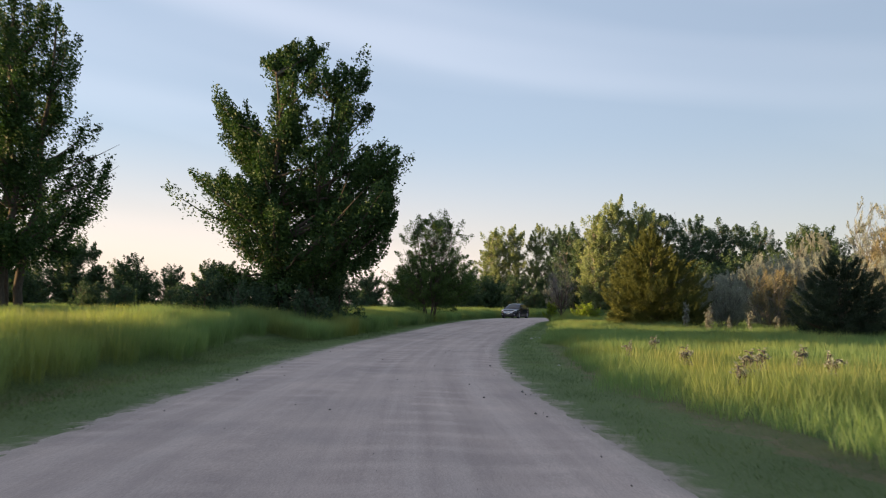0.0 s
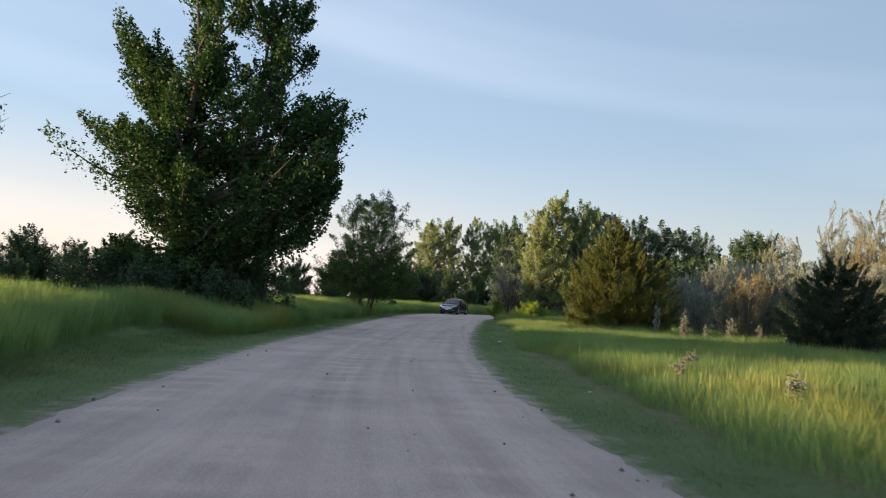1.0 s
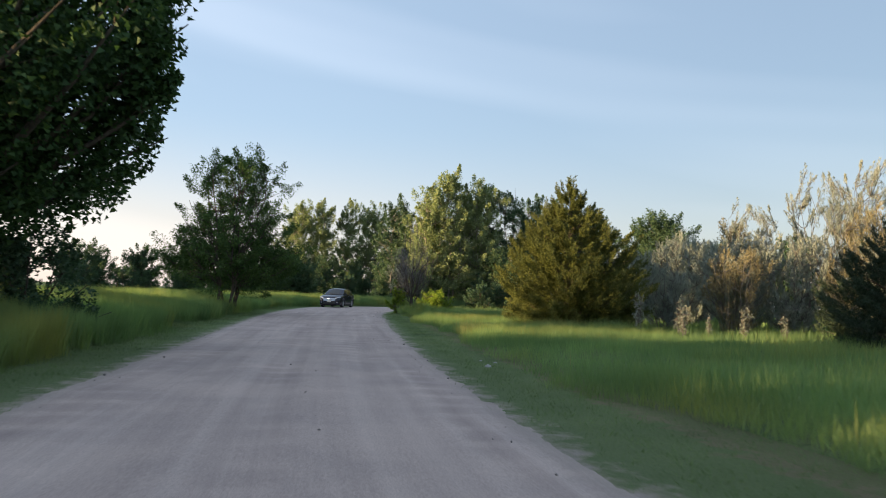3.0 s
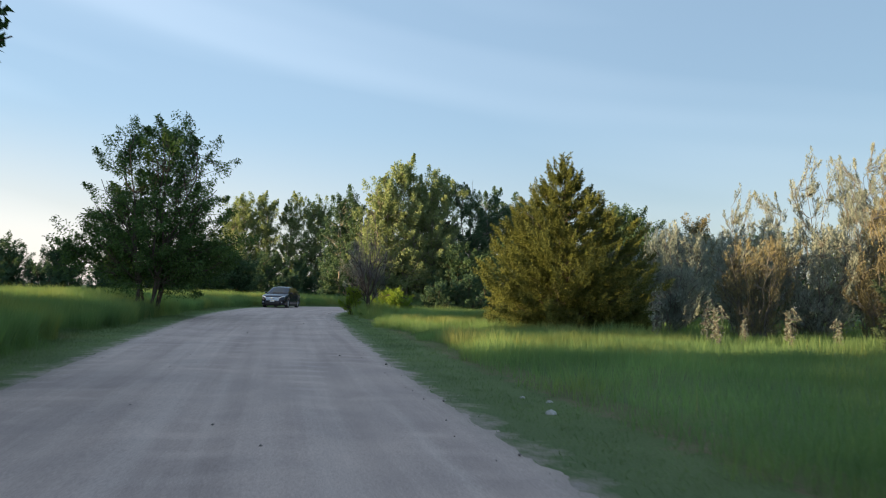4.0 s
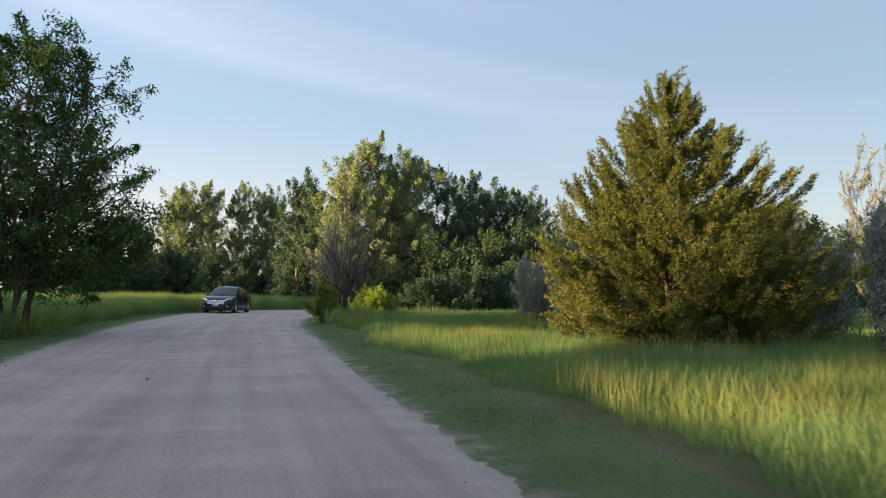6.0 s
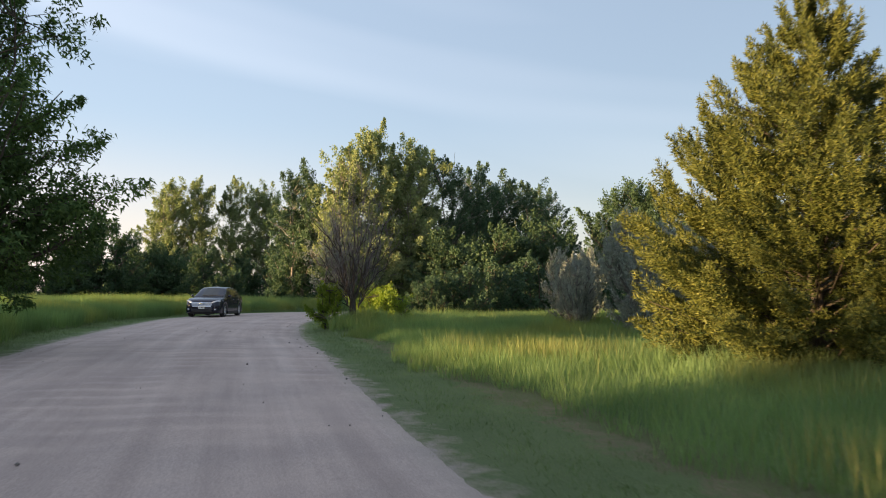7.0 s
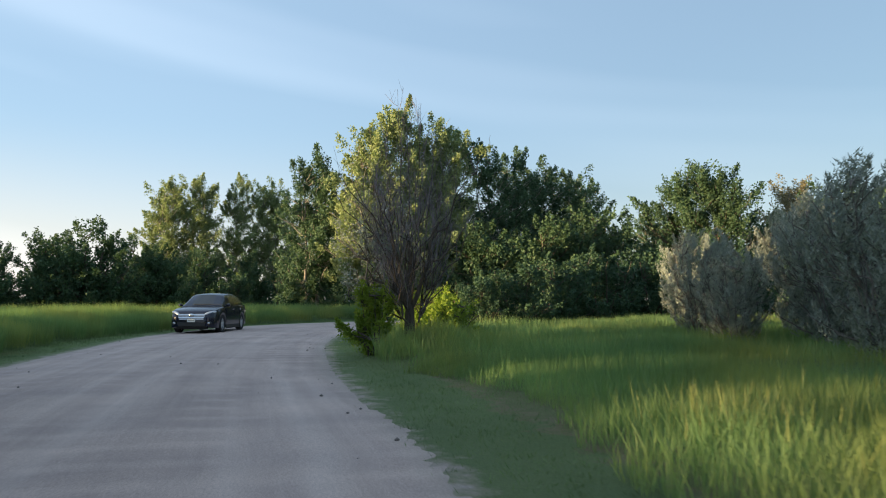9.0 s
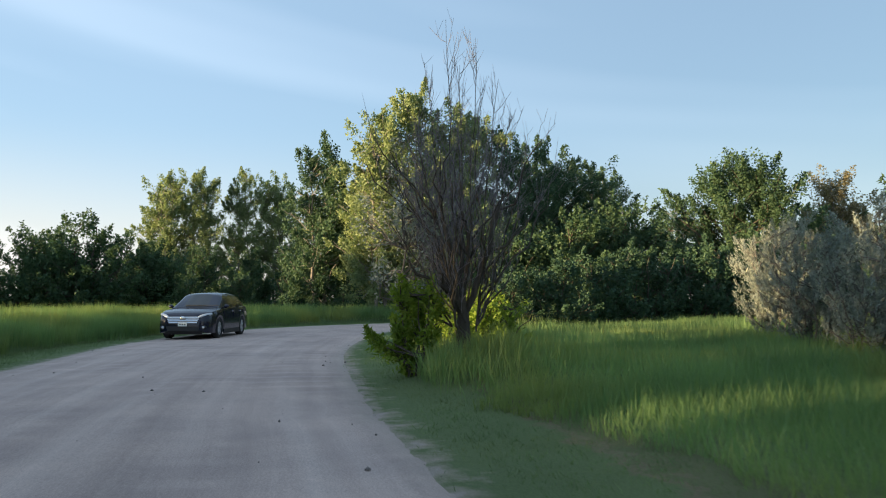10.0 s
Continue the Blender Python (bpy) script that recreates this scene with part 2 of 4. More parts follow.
def kites(p, d, s, bend):
    """Blades and leaves: from p, as long as d, half as wide as s, the middle moved by bend."""
    n = len(p)
    mid = p + d * 0.45 + bend
    v = np.stack((p, mid - s, p + d, mid + s), 1).reshape(-1, 3)
    return v, np.arange(4 * n).reshape(n, 4)


def unit(v):
    return v / np.maximum(np.linalg.norm(v, axis=-1, keepdims=True), 1e-9)


def scatter_dirs(rng, n):
    return unit(rng.normal(size=(n, 3)))


class Wood:
    """Gathers tapered tubes into one mesh."""

    def __init__(self):
        self.v, self.f, self.n = [], [], 0

    def tube(self, pts, r0, r1, sides=5):
        pts = np.asarray(pts, float)
        k = len(pts)
        tan = unit(np.gradient(pts, axis=0))
        ref = np.where(np.abs(tan[:, 2:3]) < 0.9, np.array([[0, 0, 1.0]]), np.array([[1.0, 0, 0]]))
        a = unit(np.cross(tan, ref))
        b = np.cross(tan, a)
        rad = np.linspace(1, 0, k)[:, None, None] * (r0 - r1) + r1
        ang = np.linspace(0, 2 * np.pi, sides, endpoint=False)
        ring = pts[:, None] + rad * (np.cos(ang)[None, :, None] * a[:, None] + np.sin(ang)[None, :, None] * b[:, None])
        i = np.arange(k - 1)[:, None] * sides
        j = np.arange(sides)[None]
        q = np.stack((i + j, i + (j + 1) % sides, i + sides + (j + 1) % sides, i + sides + j), -1).reshape(-1, 4)
        self.v.append(ring.reshape(-1, 3))
        self.f.append(q + self.n)
        self.n += k * sides

    def mesh(self, name, mat):
        return np_mesh(name, np.concatenate(self.v), np.concatenate(self.f), mat, True)


def arc(a, b, sag, k=5, wob=0.0, rng=None):
    """Points from a to b that first rise (sag > 0) and wander a little."""
    a, b = np.asarray(a, float), np.asarray(b, float)
    t = np.linspace(0, 1, k)[:, None]
    p = a + (b - a) * t
    p[:, 2] += sag * (4 * t * (1 - t))[:, 0]
    if wob and rng is not None:
        p[1:-1] += rng.normal(size=(k - 2, 3)) * wob
    return p


def crown_points(rng, n, height, profile, bias=0.55, uneven=0.25):
    """Places of leaf clumps in a crown whose radius goes by the profile (height share, radius)."""
    hs, rs = np.array([p[0] for p in profile]), np.array([p[1] for p in profile])
    grid = np.linspace(hs[0], hs[-1], 200)
    w = np.interp(grid, hs, rs) ** 1.6 + 0.02
    h = np.interp(rng.random(n), np.cumsum(w) / w.sum(), grid)
    ang = rng.random(n) * 2 * np.pi
    ph = rng.random(6) * 6.28
    lump = 1 + uneven * (np.sin(2 * ang + 9 * h + ph[0]) * 0.5 + np.sin(3 * ang - 14 * h + ph[1]) * 0.5 + np.sin(5 * ang + 23 * h + ph[2]) * 0.35)
    r = np.interp(h, hs, rs) * lump * (bias + (1 - bias) * rng.random(n)) * np.where(rng.random(n) < 0.25, rng.random(n), 1)
    return np.stack((r * np.cos(ang), r * np.sin(ang), h * height), 1)


def sprays(rng, centres, ways, per, spread, long, length, width, droop=0.2):
    """Leaves in tapering sprays: round each centre, drawn out along its way."""
    n = len(centres) * per
    size = np.repeat(0.55 + 0.9 * rng.random(len(centres)) ** 1.4, per)[:, None]
    c, w = np.repeat(centres, per, 0), np.repeat(ways, per, 0)
    t = rng.random((n, 1))
    off = w * (1.7 * t - 0.7) * spread * long * size + scatter_dirs(rng, n) * (rng.random((n, 1)) ** 0.5) * spread * size * (1.05 - 0.75 * t)
    d = unit(scatter_dirs(rng, n) + w * 0.5 - np.array([0, 0, droop])) * length * (0.7 + 0.6 * rng.random((n, 1)))
    s = unit(np.cross(d, scatter_dirs(rng, n))) * width * 0.5 * (0.7 + 0.6 * rng.random((n, 1)))
    p = c + off
    return np.stack((p - s, p + s, p + d), 1).reshape(-1, 3), np.arange(3 * n).reshape(n, 3)


def shifted(pts, shift):
    """Moves clumps sideways by height: rows of (height, dx, dy)."""
    if shift:
        a = np.array(shift)
        pts[:, 0] += np.interp(pts[:, 2], a[:, 0], a[:, 1])
        pts[:, 1] += np.interp(pts[:, 2], a[:, 0], a[:, 2])
    return pts


# ---- road, verges, fields ----
RIGHT = [(16, -70), (7.2, -20), (4.4, -4), (3.2, 6.3), (2.6, 11.5), (2.3, 17), (2.7, 26), (3.3, 32), (4.7, 43), (5.6, 49), (6.9, 58), (7.8, 64), (9.5, 72), (12.3, 80.5), (15.6, 87), (20, 90.5), (27, 92.5), (60, 94), (140, 97)]
LEFT = [(9, -70), (0.6, -20), (-2.2, -4), (-3.0, 7), (-3.1, 13), (-3.1, 20), (-2.7, 28), (-1.8, 37), (-1.1, 45), (-0.1, 55), (0.9, 64), (2.1, 71), (4.6, 82), (8.8, 90.5), (14.5, 95.3), (22, 98), (60, 100), (140, 103)]


def smooth_line(line, steps):
    """Points at even shares of a line's length, its corners rounded."""
    p = np.array(line, float)
    t = np.concatenate(([0], np.cumsum(np.linalg.norm(np.diff(p, axis=0), axis=1))))
    u = np.linspace(0, t[-1], 4000)
    q = np.stack([np.interp(u, t, p[:, i]) for i in (0, 1)], 1)
    k = np.hanning(161)
    k /= k.sum()
    pad = np.concatenate((q[:1] + (q[:1] - q[80:0:-1]), q, q[-1:] + (q[-1:] - q[-2:-82:-1])))
    q = np.stack([np.convolve(pad[:, i], k, "valid") for i in (0, 1)], 1)
    return np.stack([np.interp(np.linspace(0, 3999, steps), np.arange(4000), q[:, i]) for i in (0, 1)], 1)


STEPS = 2600
edge_r, edge_l = smooth_line(RIGHT, STEPS), smooth_line(LEFT, STEPS)
# the left edge is met straight across from the right one
mid = 0.5 * (edge_r + edge_l)
way = unit(np.gradient(mid, axis=0))
across = np.stack((way[:, 1], -way[:, 0]), 1)
half = 0.5 * ((edge_r - edge_l) * across).sum(1)
run = np.concatenate(([0], np.cumsum(np.linalg.norm(np.diff(mid, axis=0), axis=1))))
rngs = np.random.default_rng(4)


def wander(seed, wave, amount):
    r = np.random.default_rng(seed)
    return amount * np.interp(run, np.arange(0, run[-1] + wave, wave), r.normal(size=int(run[-1] / wave) + 2))


COLS = 36
u = np.linspace(-1, 1, COLS)
ragged_r, ragged_l = wander(1, 0.7, 0.03) + wander(2, 5, 0.07), wander(3, 0.7, 0.03) + wander(5, 6, 0.08)
wide = np.where(u[None] > 0, half[:, None] + ragged_r[:, None], half[:, None] + ragged_l[:, None])
rx = mid[:, None] + across[:, None] * (u[None] * wide)[..., None]
rz = 0.035 + 0.05 * (1 - u[None] ** 2) - 0.012 * np.clip(np.abs(u[None]) - 0.93, 0, 1) / 0.07
rz = rz - 0.018 * (np.exp(-((u[None] - 0.5) / 0.1) ** 2) + np.exp(-((u[None] + 0.05) / 0.1) ** 2) + np.exp(-((u[None] + 0.55) / 0.1) ** 2))
wash = np.sin(run * 2 * np.pi / 0.78)[:, None] * 0.007
patchy = np.clip(np.exp(-((mid[:, 1] - 40) / 4) ** 2) + np.exp(-((mid[:, 1] - 58) / 7) ** 2) + 0.4 * np.sin(run / 6), 0, 1)[:, None] * np.exp(-((u[None] + 0.42 + 0.08 * np.sin(run / 5)[:, None]) / 0.3) ** 2)
rz = rz + wash * patchy + wash * 0.5 * np.exp(-((u[None] - 0.4) / 0.15) ** 2) * np.clip(np.sin(run / 4.1 + 2), 0, 1)[:, None]
rz = rz + 0.006 * rngs.normal(size=rz.shape) * 0.5
i, j = np.arange(STEPS - 1)[:, None] * COLS, np.arange(COLS - 1)[None]
rq = np.stack((i + j, i + j + 1, i + COLS + j + 1, i + COLS + j), -1).reshape(-1, 4)
ruv = np.stack((np.broadcast_to(u[None] * 0.5 + 0.5, rz.shape), np.broadcast_to(run[:, None], rz.shape)), -1).reshape(-1, 2)
road = new("road", np_mesh("road", np.concatenate((rx, rz[..., None]), -1).reshape(-1, 3), rq, GRAVEL, True, ruv))
tagged(road, "pale grey gravel road with wheel tracks and washboard ripples", "road", kind="structure")

def mound(x, y, od):
    """A low rise on the inner side of the bend, on which the bare tree stands."""
    return 0.42 * np.exp(-((x - 10.6) ** 2 + (y - 67.0) ** 2) / 2.4 ** 2) * np.clip((od - 0.3) / 1.5, 0, 1)


# verge: gravel thrown off the road, thin turf, and a worn dirt strip at the foot of the tall grass
VERGE, vn, vl, vb = material("worn_verge_turf", 1.0, 0.0, 0.05)
vuv = vn.new("ShaderNodeUVMap")
vsep = vn.new("ShaderNodeSeparateXYZ")
vl.new(vuv.outputs["UV"], vsep.inputs["Vector"])
vtc = vn.new("ShaderNodeTexCoord")
v1 = noise_node(vn, vl, vtc.outputs["Object"], 2.2, 5.0, 0.65)
v2 = noise_node(vn, vl, vtc.outputs["Object"], 40.0, 5.0, 0.75)
v3 = noise_node(vn, vl, vtc.outputs["Object"], 0.5, 4.0, 0.6)
jit = vn.new("ShaderNodeMath")
jit.operation = "MULTIPLY_ADD"
jit.inputs[1].default_value = 0.55
vl.new(v1, jit.inputs[0])
vl.new(vsep.outputs["X"], jit.inputs[2])
vcol = ramp_node(vn, vl, jit.outputs["Value"], [(0.30, (0.41, 0.345, 0.32)), (0.38, (0.28, 0.27, 0.20)), (0.46, (0.15, 0.195, 0.10)), (0.88, (0.145, 0.19, 0.09)), (0.97, (0.21, 0.18, 0.115)), (1.0, (0.16, 0.17, 0.09))])
vcol = mix_node(vn, vl, 0.6, vcol, ramp_node(vn, vl, v2, [(0.3, (0.7, 0.7, 0.7)), (0.7, (1.3, 1.3, 1.25))]), "MULTIPLY")
vcol = mix_node(vn, vl, 0.6, vcol, ramp_node(vn, vl, v3, [(0.3, (0.75, 0.8, 0.75)), (0.7, (1.2, 1.15, 1.1))]), "MULTIPLY")
vl.new(vcol, vb.inputs["Base Color"])
bump_node(vn, vl, vb, v2, 1.0, 0.03)
for sgn, word in ((1, "inner"), (-1, "outer")):
    rows_v = np.arange(0, STEPS, 3)
    rr = np.linspace(-0.35, 2.6, 13)
    pv = mid[rows_v][:, None] + across[rows_v][:, None] * (sgn * (half[rows_v][:, None] + rr[None]))[..., None]
    pz = np.broadcast_to(np.interp(rr, (-0.35, -0.12, 0.12, 0.6, 2.2, 2.6), (-0.03, 0.034, 0.034, 0.028, 0.035, 0.04)), pv.shape[:2]) + 0.006 * rngs.normal(size=pv.shape[:2])
    pz = np.where(rr[None] > 2.4, -0.08, pz) + mound(pv[..., 0], pv[..., 1], rr[None])
    k = len(rr)
    ii, jj = np.arange(len(rows_v) - 1)[:, None] * k, np.arange(k - 1)[None]
    vq = np.stack((ii + jj, ii + jj + 1, ii + k + jj + 1, ii + k + jj), -1).reshape(-1, 4)
    if sgn < 0:
        vq = vq[:, ::-1]
    vu = np.stack((np.broadcast_to((rr + 0.35) / 2.95, pz.shape), np.broadcast_to(run[rows_v][:, None], pz.shape)), -1).reshape(-1, 2)
    strip = new("verge", np_mesh("verge", np.concatenate((pv, pz[..., None]), -1).reshape(-1, 3), vq, VERGE, True, vu))
    tagged(strip, "worn green verge on the %s side of the bend" % word, "verge", kind="structure")

# one sheet of ground to the horizon
gx = np.concatenate((np.array([-3000, -1200, -500, -220, -120]), np.arange(-80, 110, 1.0), np.array([130, 220, 500, 1200, 3000])))
gy = np.concatenate((np.array([-3000, -1200, -400, -150]), np.arange(-60, 170, 1.0), np.array([200, 300, 600, 1400, 3000])))


def off_road(x, y):
    """Signed distance past the road's edge (metres), plus for the right side."""
    out = np.empty(len(x))
    side = np.empty(len(x))
    sub = slice(None, None, 8)
    m, a, h = mid[sub], across[sub], half[sub]
    for s in range(0, len(x), 20000):
        dx, dy = x[s:s + 20000, None] - m[None, :, 0], y[s:s + 20000, None] - m[None, :, 1]
        k = np.argmin(dx * dx + dy * dy, 1)
        r = np.arange(len(k))
        lat = dx[r, k] * a[k, 0] + dy[r, k] * a[k, 1]
        out[s:s + 20000] = np.hypot(dx[r, k], dy[r, k]) - h[k]
        side[s:s + 20000] = np.sign(lat)
    return out, side


def ground_z(x, y, od, side):
    """The fields' height: a low bank on the outer side of the bend, a slight dip on the inner one."""
    f = np.clip((od - np.where(side < 0, 0.9, 1.5)) / np.where(side < 0, 3.4, 4.5), 0, 1)
    f = f * f * (3 - 2 * f)
    bumps = 0.05 * np.sin(x * 0.31 + 1.3) * np.sin(y * 0.23) + 0.04 * np.sin(x * 0.9 + y * 0.7)
    return f * (bumps + np.where(side < 0, 0.46, 0.03)) + mound(x, y, od)


def stand(x, y, turn=0.0):
    """The pose of a thing that stands on the field at x, y."""
    od, side = off_road(np.array([float(x)]), np.array([float(y)]))
    rise = float(mound(x, y, od)[0])
    return pose(x, y, rise + min(0.0, float(ground_z(x, y, od, side)[0]) - rise), 0, 0, turn)


GX, GY = np.meshgrid(gx, gy)
od, os_ = off_road(GX.ravel(), GY.ravel())
GZ = ground_z(GX.ravel(), GY.ravel(), od, os_) - 0.1 * (od < 2.4)
i, j = np.arange(len(gy) - 1)[:, None] * len(gx), np.arange(len(gx) - 1)[None]
gq = np.stack((i + j, i + j + 1, i + len(gx) + j + 1, i + len(gx) + j), -1).reshape(-1, 4)
ground = new("ground", np_mesh("ground", np.stack((GX.ravel(), GY.ravel(), GZ), 1), gq, SOIL, True))
tagged(ground, "flat meadow ground with soil and old thatch", "ground", kind="structure")

# ---- grass ----


def grass(name, label, x, y, h, w, mat, seed, lean=0.25):
    rng = np.random.default_rng(seed)
    n = len(x)
    od, side = off_road(x, y)
    z = ground_z(x, y, od, side) - 0.02
    d = np.stack((rng.normal(size=n) * lean, rng.normal(size=n) * lean, np.ones(n)), 1)
    d = d * h[:, None]
    a = rng.random(n) * 6.28
    s = np.stack((np.cos(a), np.sin(a), np.zeros(n)), 1) * (w * 0.5)[:, None]
    ob = new(name, np_mesh(name, *kites(np.stack((x, y, z), 1), d, s, -d * np.array([0.3, 0.3, 0]) * 0.5), mat))
    return tagged(ob, label, "grass", kind="stuff")


TUFT = np.random.default_rng(77).random((64, 64))


def tufts(x, y, cell):
    """An uneven value from 0 to 1 for each tuft-sized patch of the field, blended between patches."""
    u, v = x / cell, y / cell
    i, j = np.floor(u).astype(int), np.floor(v).astype(int)
    fu, fv = u - i, v - j
    fu, fv = fu * fu * (3 - 2 * fu), fv * fv * (3 - 2 * fv)
    a, b, c, d = (TUFT[(i + p) % 64, (j + q) % 64] for p, q in ((0, 0), (1, 0), (0, 1), (1, 1)))
    return (a * (1 - fu) + b * fu) * (1 - fv) + (c * (1 - fu) + d * fu) * fv


def sample(rng, n, x0, x1, y0, y1):
    return rng.uniform(x0, x1, n), rng.uniform(y0, y1, n)


def tall_start(side, y):
    """How far past the road's edge the tall grass begins."""
    return np.where(side > 0, 1.75 + 0.3 * np.sin(y / 3.1) + 0.25 * np.sin(y / 1.3 + 1) - 0.5 * np.exp(-((y - 64.5) / 3.2) ** 2), 1.35 + 0.3 * np.sin(y / 4.0 + 2) + 0.2 * np.sin(y / 1.7)) + np.where((side < 0) & (y < 26), 0.9, 0) + 0.7 * (tufts(side * 7.0, y, 0.55) - 0.5) + 0.5 * (tufts(side * 3.0, y, 1.9) - 0.5)


rg = np.random.default_rng(11)
# (region, blades, height, width)
FIELDS = [((-14, 20, 2, 30), 150000, 0.56, 0.010), ((4, 13, 6, 30), 60000, 0.52, 0.007), ((-12, 24, 30, 62), 150000, 0.54, 0.011), ((5, 15, 38, 64), 80000, 0.5, 0.007), ((6, 24, 62, 78), 75000, 0.54, 0.012), ((-12, 6, 62, 104), 60000, 0.6, 0.02), ((6, 38, 62, 104), 70000, 0.6, 0.022), ((-60, -12, 5, 125), 60000, 0.6, 0.04), ((22, 60, 8, 62), 36000, 0.65, 0.04), ((-14, 60, 98, 135), 40000, 0.7, 0.05), ((26, 62, 62, 92), 30000, 0.6, 0.05)]
for idx, ((x0, x1, y0, y1), n, h, w) in enumerate(FIELDS):
    x, y = sample(rg, n, x0, x1, y0, y1)
    od, side = off_road(x, y)
    keep = od > tall_start(side, y)
    x, y, od, side = x[keep], y[keep], od[keep], side[keep]
    young = np.clip((od - tall_start(side, y)) / np.where(side < 0, 0.3, 0.8), 0, 1)
    tall = (0.6 + 0.4 * young) * h * (0.6 + 0.5 * rg.random(len(x)) ** 1.5) * (0.9 + 0.2 * np.sin(x * 0.5 + 1) * np.sin(y * 0.43)) * (0.62 + 0.42 * tufts(x, y, 0.42) + 0.4 * tufts(x, y, 1.6))
    grass("tall_grass", "uncut green meadow grass beside the gravel road", x, y, tall, w * (0.7 + 0.6 * rg.random(len(x))), GRASS_TALL, 20 + idx)
# the thick upright front of the tall grass along the outer bank, and a ranker patch round the bare tree
for lo, hi, count in ((2, 50, 90000), (50, 98, 60000)):
    bank = np.flatnonzero((mid[:, 1] > lo) & (mid[:, 1] < hi) & (mid[:, 0] < 26))
    k = bank[rg.integers(0, len(bank), count)]
    pos = mid[k] - across[k] * (half[k] + 1.3 + 4.0 * rg.random(count) ** 1.5)[:, None]
    od, side = off_road(pos[:, 0], pos[:, 1])
    keep = od > tall_start(side, pos[:, 1])
    x, y = pos[keep, 0], pos[keep, 1]
    grass("tall_grass", "thick tall grass along the bank of the road", x, y, (0.62 + 0.24 * rg.random(len(x))) * (0.7 + 0.35 * tufts(x, y, 0.45) + 0.25 * tufts(x, y, 1.7)), 0.009 + 0.009 * rg.random(len(x)), GRASS_TALL, 35 + lo, 0.16)
x, y = 9.8 + rg.normal(size=2400) * 0.7, 65.7 + rg.normal(size=2400) * 0.6
od, side = off_road(x, y)
x, y = x[od > 0.9], y[od > 0.9]
grass("tall_grass", "rank tall grass round the foot of a bare tree", x, y, (0.35 + 0.4 * rg.random(len(x))) * (0.6 + 0.7 * tufts(x, y, 0.5)), 0.009 + 0.008 * rg.random(len(x)), GRASS_TALL, 34, 0.25)
# ripe stalks above the grass
x, y = sample(rg, 13000, -40, 40, 4, 110)
od, side = off_road(x, y)
clump = np.sin(x * 0.35 + 2) + np.sin(y * 0.27 + 0.5) + rg.normal(size=len(x)) * 0.5
keep = (od > tall_start(side, y) + 0.1) & (clump > 0.4)
x, y = x[keep], y[keep]
grass("ripe_grass", "pale ripe seed stalks standing in the meadow", x, y, 0.5 + 0.25 * rg.random(len(x)), 0.007 + 0.009 * rg.random(len(x)), GRASS_SEED, 40, 0.12)
# ripe tufts where the meadow is sunlit, their yellow standing in for that light
for cx, cy, rad in [(6.9, 42.9, 0.8), (7.6, 44.2, 0.6), (6.4, 17.5, 1.0), (8.0, 13.0, 1.4), (9.5, 11.0, 1.6), (10.5, 14.5, 1.3), (9.6, 55.8, 0.6), (10.5, 53, 1.2), (-9.5, 21, 1.5), (-12.5, 23, 1.8), (-1.2, 56.3, 1.3), (-2.9, 57.0, 1.2), (-4.3, 57.6, 1.2), (12, 46.5, 1.0)]:
    k = int(420 * rad)
    x, y = cx + rg.normal(size=k) * rad * 0.6, cy + rg.normal(size=k) * rad * 0.6
    od, side = off_road(x, y)
    keep = od > tall_start(side, y) - 0.1
    x, y = x[keep], y[keep]
    grass("ripe_grass", "tuft of yellow ripe grass standing in for a sunlit patch", x, y, 0.42 + 0.25 * rg.random(len(x)), 0.007 + 0.007 * rg.random(len(x)), GRASS_SEED, 50 + k, 0.16)
# golden stalks added to imitate the sunlit strip along the outer bank
x, y = sample(rg, 9000, -15, -5.2, 14, 25)
od, side = off_road(x, y)
keep = (od > tall_start(side, y) + 0.5) & (tufts(x, y, 1.3) > 0.35)
grass("ripe_grass", "golden stalks standing in for sunlit grass tips on the outer bank", x[keep], y[keep], 0.62 + 0.2 * rg.random(int(keep.sum())), 0.008 + 0.008 * rg.random(int(keep.sum())), GRASS_SEED, 57, 0.15)
# mown verge
n = 420000
stretch_of_road = np.flatnonzero((mid[:, 1] > 3) & (mid[:, 1] < 97) & (mid[:, 0] < 24))
k = stretch_of_road[rg.integers(0, len(stretch_of_road), n)]
side = np.where(rg.random(n) < 0.5, 1.0, -1.0)
out = -0.22 + 2.7 * rg.random(n) ** 0.9
pos = mid[k] + across[k] * (side * (half[k] + out))[:, None] + rg.normal(size=(n, 2)) * 0.05
thin_out = 0.5 + 0.5 * np.sin(pos[:, 0] * 2.1 + 1) * np.sin(pos[:, 1] * 1.7)
keep = (out < tall_start(side, pos[:, 1]) + 0.3) & (rg.random(n) < np.clip((out + 0.06 + 0.35 * (thin_out - 0.5)) / 0.7, 0.03, 1)) & ((out < 1.0) | (rg.random(n) < 0.35 + 0.65 * thin_out) | (side < 0))
x, y = pos[keep, 0], pos[keep, 1]
grass("verge_grass", "short mown grass along the edge of the road", x, y, 0.04 + 0.07 * rg.random(len(x)), 0.005 + 0.007 * rg.random(len(x)), GRASS_SHORT, 41, 0.6)

# ---- trees ----


def along_line(line, f):
    """The point at share f of a row of points."""
    at = f * (len(line) - 1)
    k = min(int(at), len(line) - 2)
    return line[k] + (line[k + 1] - line[k]) * (at - k)


